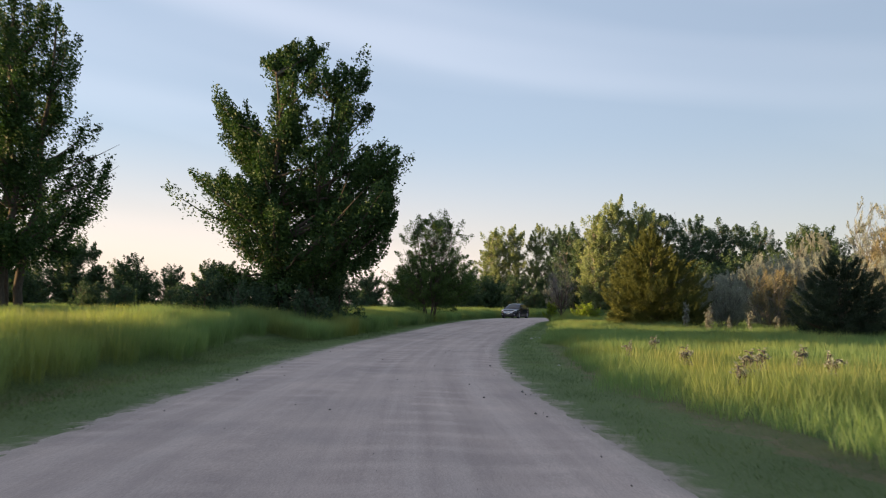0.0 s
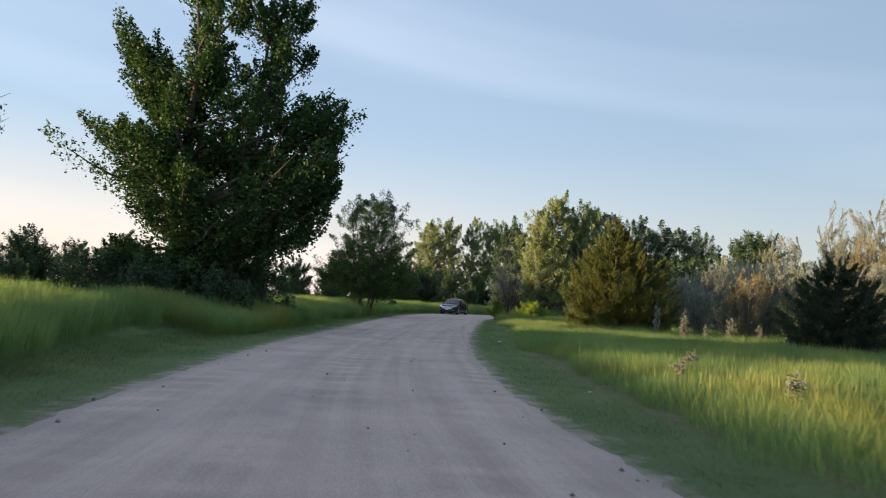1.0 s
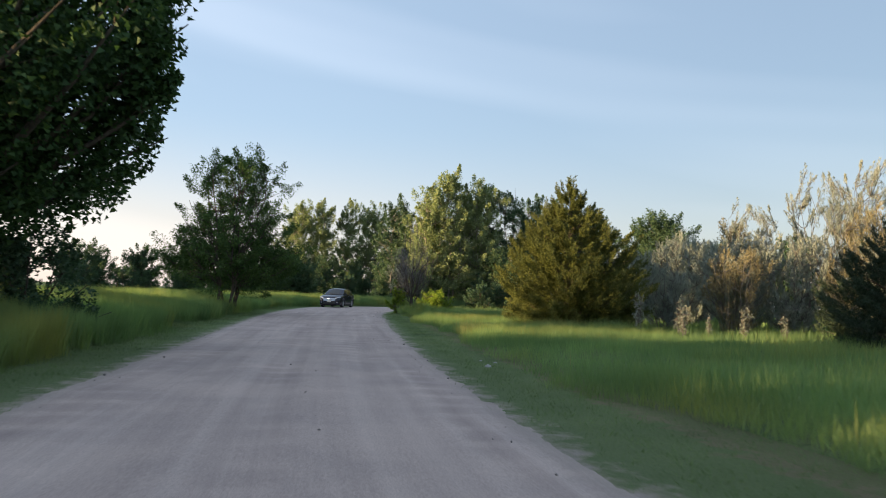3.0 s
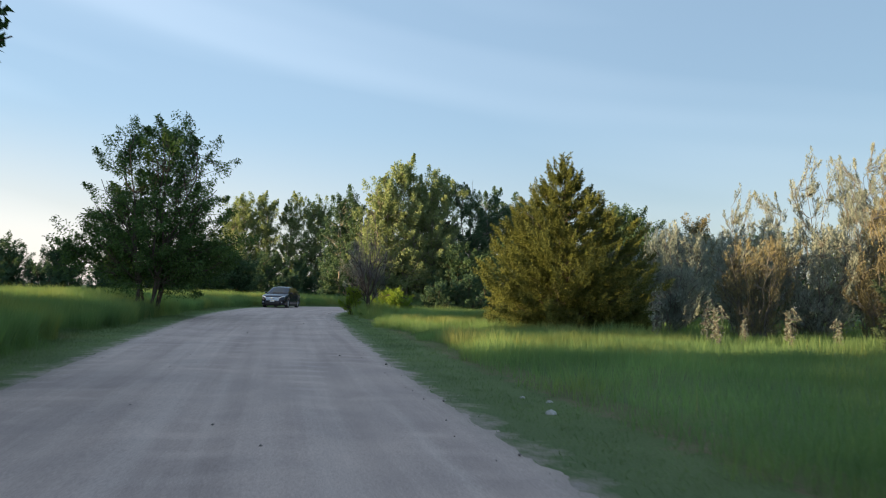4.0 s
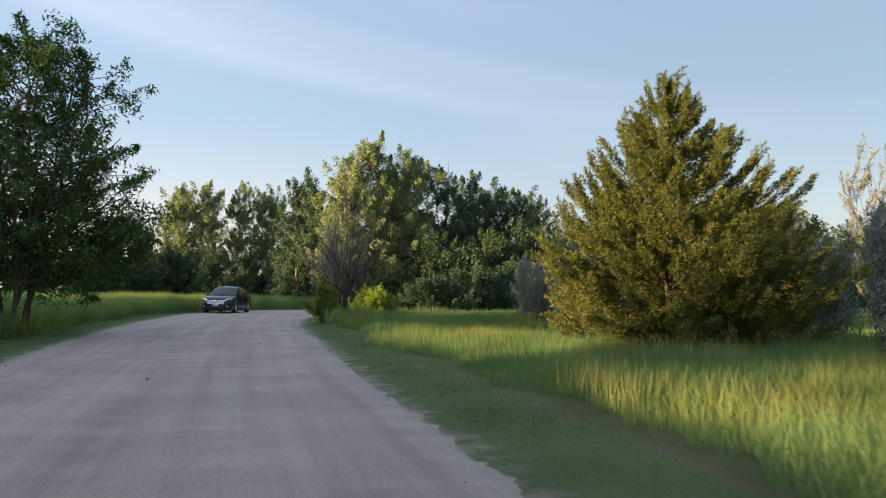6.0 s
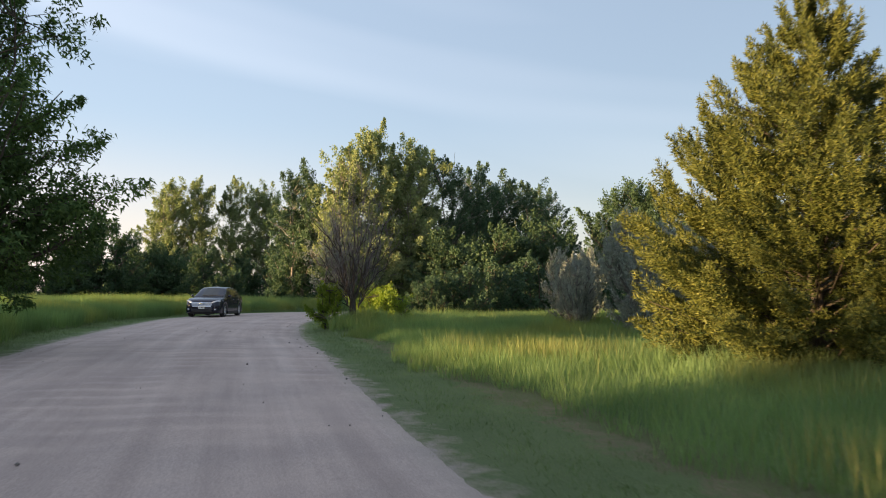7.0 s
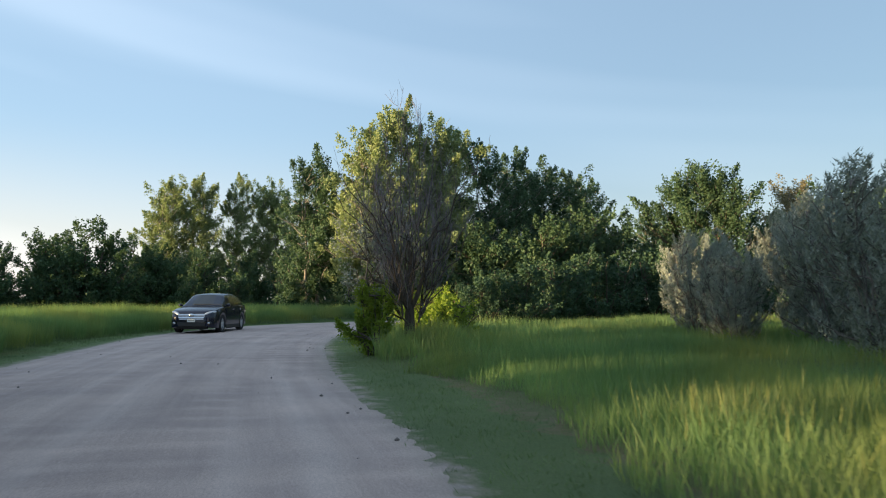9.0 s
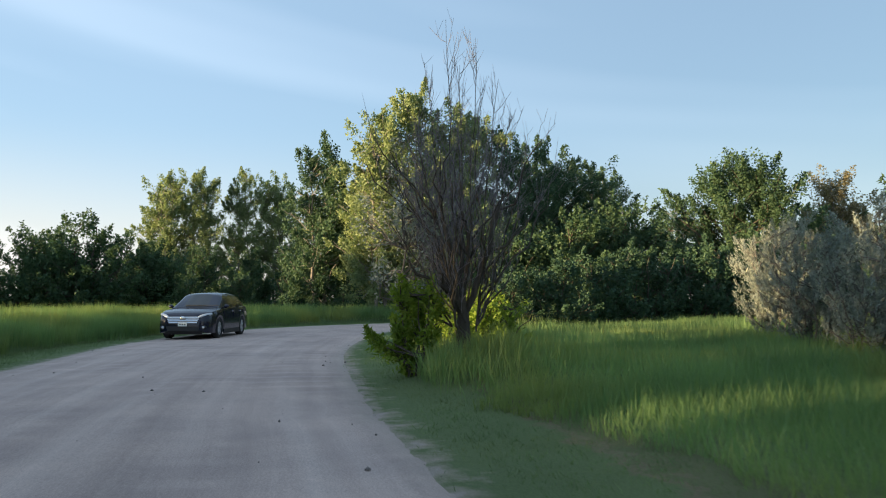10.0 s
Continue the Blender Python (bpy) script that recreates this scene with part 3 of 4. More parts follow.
def tree(kind, label, place, height, profile, seed, leaf, wood, trunk_r=0.2, stems=1, splay=0.6, clumps=220, per=90,
         spread=0.6, leaf_l=0.16, leaf_w=0.12, bough=3, lobes=(), uneven=0.25, fork=0.3, category="tree", group="", bias=0.55, droop=0.2, shift=(), long=1.3, up=0.6, loose=0.5):
    """A tree or bush: stems, limbs and twigs as one wooden part, all leaves as the crown. The leaves hang in sprays along limbs, bough sprays to each."""
    rng = np.random.default_rng(seed)
    root = new(kind)
    root.matrix_world = stand(place[0], place[1])
    tagged(root, label, category, group)
    w = Wood()
    stalks = []
    for i in range(stems):
        a = 6.28 * i / stems + rng.random()
        foot = np.array([math.cos(a), math.sin(a), 0]) * (0.12 * splay * (stems > 1) + trunk_r * (stems > 1))
        head = np.array([math.cos(a) * splay * (stems > 1), math.sin(a) * splay * (stems > 1), height * (0.78 + 0.1 * rng.random())])
        line = arc(foot - np.array([0, 0, 0.2]), head, 0, 9, 0.035 * height * 0.3, rng)
        w.tube(line, trunk_r / stems ** 0.4, trunk_r * 0.12, 8)
        stalks.append(line)
    tips = shifted(crown_points(rng, max(6, clumps // bough), height, profile, bias, uneven), shift)
    counts = [bough] * len(tips)
    for lx, ly, lz, lr, ln in lobes:
        k = max(1, ln // 5)
        tips = np.concatenate((tips, np.array([lx, ly, lz]) + scatter_dirs(rng, k) * lr * 0.6))
        counts += [5] * k
    pts, ways = [], []
    for c, k in zip(tips, counts):
        near = [line[min(len(line) - 1, max(0, int(np.argmin(np.abs(line[:, 2] - max(fork * height * 0.6, min(height * 0.8, c[2] - np.hypot(c[0], c[1]) * (0.45 + 0.5 * rng.random()))))))))] for line in stalks]
        start = min(near, key=lambda p: float(((p - c) ** 2).sum()) * (0.6 + 0.8 * rng.random()))
        limb = arc(start, c, -0.06 * np.hypot(c[0] - start[0], c[1] - start[1]), 7, 0.05, rng)
        w.tube(limb, trunk_r * 0.3 * (1.1 - start[2] / height * 0.7), 0.012, 5)
        reach = np.linalg.norm(c - start)
        way = unit(c - start)
        for t in 1 - 0.6 * rng.random(k) ** 1.2:
            q = along_line(limb, t)
            p = q + rng.normal(size=3) * spread * loose * (1.25 - 0.5 * t) * np.array([1, 1, 0.8])
            pts.append(p)
            ways.append(way * 0.8 + np.array([0, 0, up]) + unit(p - q) * 0.45)
            w.tube(arc(along_line(limb, max(0.0, t - 0.6 / max(reach, 0.6))), p, 0.03, 3), 0.018, 0.006, 3)
    np_part("trunk", w.mesh("trunk", wood), root)
    np_part("crown", np_mesh("crown", *sprays(rng, np.array(pts), unit(np.array(ways)), per, spread, long, leaf_l, leaf_w, droop), leaf), root)
    return root


BIG = [(0.13, 2.4), (0.22, 4.0), (0.36, 4.5), (0.5, 4.0), (0.6, 3.3), (0.8, 2.7), (0.92, 2.1), (1.0, 1.1)]
tree("cottonwood_tree", "tall dark green cottonwood with spreading limbs", (-6.9, 34.6, 0), 14.0, BIG, 3, LEAF_COTTON, BARK_DARK, 0.42, 3, 1.7, 400, 210, 0.62, 0.12, 0.11, 3,
     lobes=[(-3.6, 0, 10.6, 0.8, 25), (-2.9, 0, 9.2, 0.9, 30), (4.4, -0.6, 8.9, 0.8, 20), (4.7, -0.5, 6.5, 0.9, 25), (-3.8, 0.3, 7.0, 0.8, 25), (4.2, -0.5, 7.6, 1.0, 25), (4.7, 0, 5.4, 0.8, 20), (2.8, 0, 13.0, 0.8, 15), (0.8, 0, 13.7, 0.7, 15), (-1.2, 0, 13.0, 0.7, 15)],
     uneven=0.3, shift=[(0, 0, 0), (7, 0, 0), (9.5, 1.0, 0), (15, 0.9, 0)], long=1.3, up=0.7)
tree("cottonwood_tree", "tall dark green cottonwood at the field edge", (-35.9, 58, 0), 28.0, [(f, r * 1.85) for f, r in BIG], 8, LEAF_COTTON, BARK_DARK, 0.6, 3, 2.4, 460, 190, 1.15, 0.22, 0.19, 3, uneven=0.3, up=0.7)
WIL = [(0.2, 1.4), (0.32, 2.5), (0.5, 2.9), (0.68, 2.7), (0.84, 2.25), (0.95, 1.7), (1.0, 0.9)]
tree("willow_tree", "airy dark willow with several thin trunks", (-1.5, 58.6, 0), 8.7, WIL, 5, LEAF_WILLOW, BARK_DARK, 0.15, 8, 1.7, 320, 150, 0.5, 0.14, 0.055, 2, uneven=0.26, fork=0.3, droop=0.9,
     lobes=[(3.1, -0.2, 3.3, 0.8, 40), (2.4, 0, 4.8, 0.6, 15), (-3.3, 0, 3.2, 0.7, 20), (0.9, 0, 8.1, 0.6, 10)], long=1.1, up=0.05, loose=1.0)


def cedar(label, place, height, profile, seed, count, spires, size=1.0, skew=0.0, leaf=LEAF_CEDAR):
    """A red cedar: upswept sprays of scaly needles on a conical crown down to the ground."""
    rng = np.random.default_rng(seed)
    root = new("red_cedar")
    root.matrix_world = stand(place[0], place[1])
    tagged(root, label, "tree")
    hs, rs = np.array([p[0] for p in profile]), np.array([p[1] for p in profile])
    grid = np.linspace(0.01, 0.99, 200)
    cum = np.cumsum(np.interp(grid, hs, rs) ** 1.25 + 0.12)
    boughs, k = count // 26, 26
    hb = np.interp((np.arange(boughs) + rng.random(boughs)) / boughs, cum / cum[-1], grid)
    ab = np.arange(boughs) * 2.39996 + rng.normal(size=boughs) * 0.35
    lump = 1 + 0.08 * np.sin(3 * ab + 17 * hb + 1) + 0.08 * np.sin(5 * ab - 25 * hb)
    reach = np.interp(hb, hs, rs) * lump * (0.7 + 0.38 * rng.random(boughs)) + 0.06
    rise = 0.25 + 0.9 * hb + 0.15 * rng.normal(size=boughs)
    ob_ = np.repeat(np.arange(boughs), k)
    count = len(ob_)
    t_ = 1 - 0.62 * rng.random(count) ** 1.3
    fan = rng.normal(size=count) * 0.3 * (1.25 - t_)
    a = ab[ob_] + fan / np.maximum(reach[ob_] * t_, 0.35) * np.minimum(1.0, reach[ob_])
    r = reach[ob_] * t_
    out = np.stack((np.cos(a), np.sin(a), np.zeros(count)), 1)
    # boughs dip and then sweep up at the tip
    z = hb[ob_] * height + reach[ob_] * (rise[ob_] * (t_ - 0.8) + 0.9 * (t_ - 0.75) ** 2) + rng.normal(size=count) * 0.05
    p = out * r[:, None] + np.array([0, 0, 1.0]) * np.maximum(z, 0.12)[:, None]
    p[:, 0] += skew * (1 - hb[ob_])
    d = unit(out * 1.0 + np.array([0, 0, 1.0]) * (rise[ob_] + 0.9 * (t_ - 0.6))[:, None] + rng.normal(size=(count, 3)) * 0.38)
    ln = (0.3 + 0.28 * rng.random(count)) * size * (1 - 0.3 * hb[ob_])
    # thin spires that stand out of the outline
    hp = np.concatenate((rng.uniform(0.45, 1.0, spires), [1.0, 0.99, 0.985]))
    ap = rng.random(len(hp)) * 6.28
    op = np.stack((np.cos(ap), np.sin(ap), np.zeros(len(hp))), 1)
    ps = op * (np.interp(hp, hs, rs) * 0.92)[:, None] + np.array([0, 0, 1.0]) * (hp * height - 0.25)[:, None]
    k = 7
    p = np.concatenate((p, np.repeat(ps, k, 0) + np.tile(np.linspace(0, 0.6, k), len(ps))[:, None] * (np.array([0, 0, 1.0]) + np.repeat(op, k, 0) * 0.45)))
    d = np.concatenate((d, unit(np.repeat(op, k, 0) * 0.5 + np.array([0, 0, 1.0]) + rng.normal(size=(len(ps) * k, 3)) * 0.35)))
    ln = np.concatenate((ln, np.full(len(ps) * k, 0.32) * size))
    per = 48
    n = len(p) * per
    t = np.tile((np.arange(per) + 0.5) / per, len(p))[:, None]
    P, D, L = np.repeat(p, per, 0), np.repeat(d, per, 0), np.repeat(ln, per)[:, None]
    side = unit(np.cross(D, scatter_dirs(rng, n)))
    q = P + D * L * (t - 0.4) + side * L * 0.16 * (1 - t)
    b = unit(D * 0.9 + side * 0.9 + rng.normal(size=(n, 3)) * 0.25) * (0.065 + 0.045 * rng.random((n, 1))) * size
    w = unit(np.cross(b, scatter_dirs(rng, n))) * 0.0095 * size
    w_ = Wood()
    w_.tube(arc((0, 0, -0.2), (0.1, 0, height * 0.95), 0, 8, 0.04, rng), 0.2, 0.02, 8)
    for i in rng.permutation(count)[:170]:
        w_.tube(arc((0, 0, max(0.1, p[i, 2] - 0.5 * r[i])), p[i], -0.05, 4, 0.03, rng), 0.03, 0.008, 4)
    np_part("trunk", w_.mesh("trunk", BARK_DARK), root)
    np_part("crown", np_mesh("crown", np.stack((q - w * 1.2, q + w * 1.2, q + b), 1).reshape(-1, 3), np.arange(3 * n).reshape(n, 3), leaf), root)
    return root


CED = [(0.0, 3.1), (0.1, 3.4), (0.3, 3.4), (0.42, 3.0), (0.52, 2.6), (0.62, 2.1), (0.7, 1.65), (0.8, 1.1), (0.9, 0.55), (1.0, 0.03)]
cedar("broad conical red cedar, bronze green, sunlit on one flank", (14.1, 50.2, 0), 6.9, CED, 6, 9400, 50, skew=0.5)
# the low cedar's shade is put into its colour by darker spruce needles
cedar("low dark red cedar beside a pale thicket", (20.9, 38.3, 0), 4.2, [(0.0, 2.3), (0.2, 2.7), (0.5, 2.2), (0.75, 1.4), (1.0, 0.3)], 7, 3400, 22, leaf=LEAF_SPRUCE)

POP = [(0.05, 1.3), (0.2, 2.3), (0.45, 2.7), (0.7, 2.4), (0.9, 1.7), (1.0, 0.9)]


def poplar(x, y, h, seed, leaf=LEAF_POPLAR, clumps=300, wide=1.15):
    h *= 1.0 if leaf is LEAF_POPLAR else 1.04
    return tree("poplar_tree", "tall poplar with light green leaves" if leaf is LEAF_POPLAR else "green poplar, its neighbours' shade put into darker leaves", (x, y, 0), h, [(f, r * wide * h / 15) for f, r in POP], seed, leaf, BARK_PALE, 0.2, 2, 0.8, clumps, 130, 0.66, 0.18, 0.15, 2, group="poplars beyond the bend", uneven=0.22, droop=-0.3, long=1.15, up=0.6, loose=0.9)


POPS = [(19.9, 103, 14.9), (23.0, 103.5, 17.0), (26.6, 104, 16.7), (16.6, 152, 18.8), (7.2, 150, 16.8), (11, 150.5, 17.4), (21, 153, 18.2), (25.5, 150, 15.5)]
protos = [poplar(x, y, h, 60 + k) for k, (x, y, h) in enumerate(POPS[:4])]
for k, (x, y, h) in enumerate(POPS[4:]):
    copy_thing(protos[k % 4], stand(x, y, 70 * k + 35)).scale = [1.03 * h / POPS[k % 4][2]] * 3
GREENS = [(16.9, 108, 12.6, 1.0), (31.0, 105.5, 15.1, 1.1), (35.0, 108, 15.0, 1.0), (39, 110, 13.6, 1.1), (43.4, 113, 14.2, 1.2), (48.3, 116, 14.5, 1.2), (30.5, 146, 14.5, 1.2), (26.5, 108, 13.5, 1.2), (61, 121, 13, 1.2)]
greens = [poplar(x, y, h, 70 + k, LEAF_POPLAR_SHADED, 240, 1.25 * w) for k, (x, y, h, w) in enumerate(GREENS[:3])]
for k, (x, y, h, w) in enumerate(GREENS[3:]):
    copy_thing(greens[k % 3], stand(x, y, 70 * k + 35)).scale = [w / 1.05 * h / GREENS[k % 3][2]] * 2 + [h / GREENS[k % 3][2]]
BRO = [(0.04, 2.4), (0.2, 3.5), (0.5, 3.9), (0.75, 3.2), (0.92, 1.9), (1.0, 0.6)]
tree("broadleaf_tree", "large domed dark green tree at the end of the meadow", (47.8, 97.5, 0), 12.6, [(0.1, 4.4), (0.3, 5.4), (0.55, 6.0), (0.78, 5.2), (0.92, 3.6), (1.0, 1.6)], 84, LEAF_BROAD, BARK_DARK, 0.34, 3, 1.6, 420, 130, 0.8, 0.19, 0.16, 3, group="trees round the meadow", uneven=0.3)
BROAD = [(40, 101, 9.5), (-4.0, 138, 8.8), (33, 98.5, 7.5)]
broad = [tree("broadleaf_tree", "dense green broadleaf tree at the edge of the meadow", (x, y, 0), h, [(f, r * h / 9) for f, r in BRO], 80 + k, LEAF_BROAD, BARK_DARK, 0.25, 2, 0.9, 200, 95, 0.75, 0.22, 0.18, 2, group="trees round the meadow", uneven=0.34) for k, (x, y, h) in enumerate(BROAD)]
MORE = [(62, 100, 10), (37, 99.5, 7.5), (28.5, 100.5, 7), (-10, 138, 7.8), (2.5, 139, 8.6), (-17, 138, 7.2), (-26, 137, 8.2), (-35, 134, 7.8), (-45, 130, 8.4), (-55, 118, 8), (-66, 110, 8), (-76, 100, 9), (34, 73, 6.8), (42, 79, 7.5), (50, 77, 8), (58, 70, 9), (64, 60, 9), (30, 112, 9), (-22, 131, 7), (10, 132, 7), (70, 112, 11), (78, 95, 11), (15, 134, 7), (20, 132, 7), (25, 128, 7.5), (5, 133, 7), (36, 150, 11), (66, 45, 9), (52, 58, 8), (60, 30, 9),
        # out-of-view trees added to cast long shadows across the road, then far seen ones
        (-58, 53, 7.5), (-59, 58.3, 7.5), (-60, 62.5, 8.0), (-59, 72, 7.5), (-60, 26.5, 7), (-60, 30.5, 7.2), (-60, 44.5, 5.2), (-62, 48.5, 5.2), (-60, 40.2, 8.4), (-22.5, 24.2, 8), (-25, 28.6, 8.5), (-32, 97, 6.3), (-38, 96, 6.3), (-44, 97, 7.6), (-51, 95, 9.5), (-60, 94, 10), (-70, 96, 11), (-8, 114, 6.5), (-2.5, 116, 7), (0.6, 115, 8), (5.5, 118, 6)]
for k, (x, y, h) in enumerate(MORE):
    copy_thing(broad[k % 3], stand(x, y, 83 * k + 20)).scale = [h / BROAD[k % 3][2]] * 3
tree("poplar_tree", "tan leaved tree catching the last sun beyond the thicket", (59.3, 98.5, 0), 12.6, [(0.1, 2.4), (0.35, 3.2), (0.6, 3.5), (0.82, 2.8), (1.0, 0.9)], 86, LEAF_DRY, BARK_PALE, 0.22, 2, 0.9, 240, 110, 0.7, 0.17, 0.13, 3, uneven=0.3)
# spruces far across the field
SPR = [(0.02, 1.5), (0.2, 1.4), (0.5, 0.95), (0.8, 0.45), (1.0, 0.05)]
first = tree("spruce_tree", "small dark pointed spruce in a far row", (3.6, 135, 0), 6.6, SPR, 90, LEAF_SPRUCE, BARK_DARK, 0.12, 1, 0, 150, 60, 0.35, 0.2, 0.09, 4, up=0.1, group="far spruces", uneven=0.1, bias=0.7)
for k, (x, y, h) in enumerate([(5.5, 136, 7.2), (7.2, 135, 6.4), (1.6, 136, 6.0)]):
    copy_thing(first, stand(x, y, 60 * k)).scale = [h / 6.6] * 3

# ---- shrubs ----
SHR = [(0.03, 0.85), (0.3, 1.1), (0.6, 1.0), (0.85, 0.65), (1.0, 0.25)]


def shrub(kind, label, place, height, radius, seed, leaf, clumps=90, per=110, spread=0.36, leaf_l=0.11, leaf_w=0.08, group="", wood=BARK_DARK, stems=5, profile=SHR, droop=0.1, long=1.3, up=0.6):
    return tree(kind, label, place, height, [(f, r * radius) for f, r in profile], seed, leaf, wood, 0.07, stems, radius * 0.7, clumps, per, spread, leaf_l, leaf_w, 2, category="shrub", group=group, uneven=0.3, fork=0.1, droop=droop, long=long, up=up)


dark = shrub("shrub", "dense dark green shrub at the wood's edge", (20.9, 85.6, 0), 2.7, 1.6, 100, LEAF_SHRUB, group="shrubs under the trees")
for k, (x, y, h) in enumerate([(23.9, 86.2, 3.5), (27.4, 87.6, 3.8), (31, 88.2, 4.3), (35, 88.6, 4.6), (39, 89, 4.9), (43.5, 89.2, 5), (48, 88.6, 5), (-9.4, 35.4, 3.0), (-6.6, 34.2, 2.4), (-5.2, 36.2, 2.6), (-10.8, 33.6, 2.6), (-8.3, 32.4, 2.4), (-5.6, 32.2, 2.0), (-30, 78, 3), (-26, 80, 3.2), (-35, 76, 3), (-41, 80, 3.4), (-22, 84, 2.6), (-15, 112, 3.6), (-21, 114, 4), (-28, 112, 4), (-34, 110, 4.2), (-40, 112, 4), (-47, 108, 4.4), (-54, 106, 4.4), (-61, 100, 4.6), (-9, 116, 3.6), (-3, 120, 3.6), (8, 124, 3.6), (13, 126, 4), (18, 124, 4), (23, 122, 4.2)]):
    copy_thing(dark, stand(x, y, 75 * k)).scale = [h / 2.7] * 3
fresh = shrub("bush", "low bright green bush beside the road", (13.5, 72.8, 0), 1.75, 1.5, 120, LEAF_FRESH, 190, 110, 0.3, 0.10, 0.055)
tree("bush", "yellow green bush at the foot of a bare tree", (9.25, 66.5, 0), 1.65, [(0.2, 0.3), (0.5, 0.5), (0.8, 0.4), (1.0, 0.15)], 121, LEAF_FRESH, BARK_DARK, 0.05, 5, 0.3, 60, 60, 0.16, 0.09, 0.05, 2, lobes=[(-0.75, 0.1, 0.72, 0.2, 10), (-0.45, 0.0, 0.85, 0.2, 10)], category="shrub", fork=0.1)
tree("sapling", "thin grey green sapling beside a bare tree", (9.5, 67.4, 0), 4.6, [(0.35, 0.8), (0.6, 0.9), (0.85, 0.6), (1.0, 0.2)], 123, LEAF_SILVER, BARK_GREY, 0.05, 2, 0.4, 60, 40, 0.26, 0.08, 0.04, 2)

# silver willows and olives: many upright stems, narrow grey leaves
UPR = [(0.05, 0.5), (0.3, 0.85), (0.6, 1.0), (0.85, 0.85), (1.0, 0.45)]
silver = [shrub("silver_willow", "silvery grey willow shrub with upright stems", p, h, r, 130 + k, LEAF_SILVER, 230, 80, 0.2, 0.12, 0.034, "silver willows", BARK_GREY, 11, UPR, -0.8, 2.2, 1.4) for k, (p, h, r) in enumerate([((19.0, 60.8, 0), 4.4, 1.8), ((22.2, 49.2, 0), 4.6, 1.7), ((31.0, 53, 0), 9.6, 2.3)])]
SILV = [(21.4, 64, 4.2, 0), (20.6, 68.2, 3.6, 1), (23.6, 66, 4.4, 0), (22.0, 61, 4.4, 1), (19.4, 65.8, 3.0, 1), (24.8, 62.5, 4.8, 0), (24.6, 73, 4, 1), (26.2, 69, 4.6, 0), (19.2, 50.2, 3.4, 1), (24.8, 48, 4.8, 0), (23.5, 50, 5.0, 1), (26.4, 53.2, 7.4, 2), (28.5, 48.5, 7.2, 2), (33.5, 51, 10.3, 2), (24.5, 57, 5.4, 0), (28, 61, 6, 1), (31, 65, 6, 0), (25, 42, 4.6, 1), (29, 42, 6.5, 2), (34, 44, 8.5, 2), (27, 36, 5, 0), (32, 33, 6.5, 2), (50, 94, 7, 2), (54, 93, 7.5, 2)]
for k, (x, y, h, t) in enumerate(SILV):
    copy_thing(silver[t], stand(x, y, 97 * k)).scale = [h / (4.4, 4.6, 9.6)[t]] * 3
dry = shrub("dry_shrub", "tan half dry shrub with fine upright twigs", (21.2, 47.4, 0), 4.0, 1.5, 140, LEAF_DRY, 180, 70, 0.2, 0.10, 0.03, "dry shrubs", BARK_GREY, 10, UPR, -0.8, 2.2, 1.3)
for k, (x, y, h) in enumerate([(26.2, 45.9, 3.7), (28.5, 46.5, 6.2)]):
    copy_thing(dry, stand(x, y, 80 * k + 40)).scale = [h / 4.0] * 3
weed = tree("tall_weed", "tall pale leafy weed at the edge of the thicket", (15.4, 42.6, 0), 1.5, [(0.2, 0.1), (0.6, 0.16), (1.0, 0.05)], 150, LEAF_SILVER, BARK_GREY, 0.012, 4, 0.16, 44, 14, 0.07, 0.055, 0.024, 2, up=1.3, long=1.6, category="plant", group="pale weeds", fork=0.1)
for k, (x, y, h) in enumerate([(17.6, 42.0, 1.5), (15.9, 43.6, 1.8), (14.9, 45.0, 2.0), (18.9, 41.5, 1.2), (16.8, 43.1, 1.1)]):
    copy_thing(weed, stand(x, y, 66 * k)).scale = [h / 1.5] * 3

herb = tree("green_weed", "tall pale green weed among the grass", (6.8, 14.2, 0), 0.72, [(0.3, 0.07), (0.6, 0.1), (1.0, 0.04)], 151, LEAF_SILVER, BARK_GREY, 0.009, 3, 0.09, 30, 14, 0.05, 0.05, 0.016, 2, category="plant", group="green weeds", fork=0.1)
for k, (x, y, h) in enumerate([(7.4, 15.1, 0.7), (6.3, 16.4, 0.66), (7.9, 13.2, 0.75), (5.9, 12.2, 0.6), (8.6, 16.0, 0.72), (5.6, 19.0, 0.62), (6.9, 21.5, 0.66)]):
    copy_thing(herb, stand(x, y, 66 * k)).scale = [h / 0.72] * 3


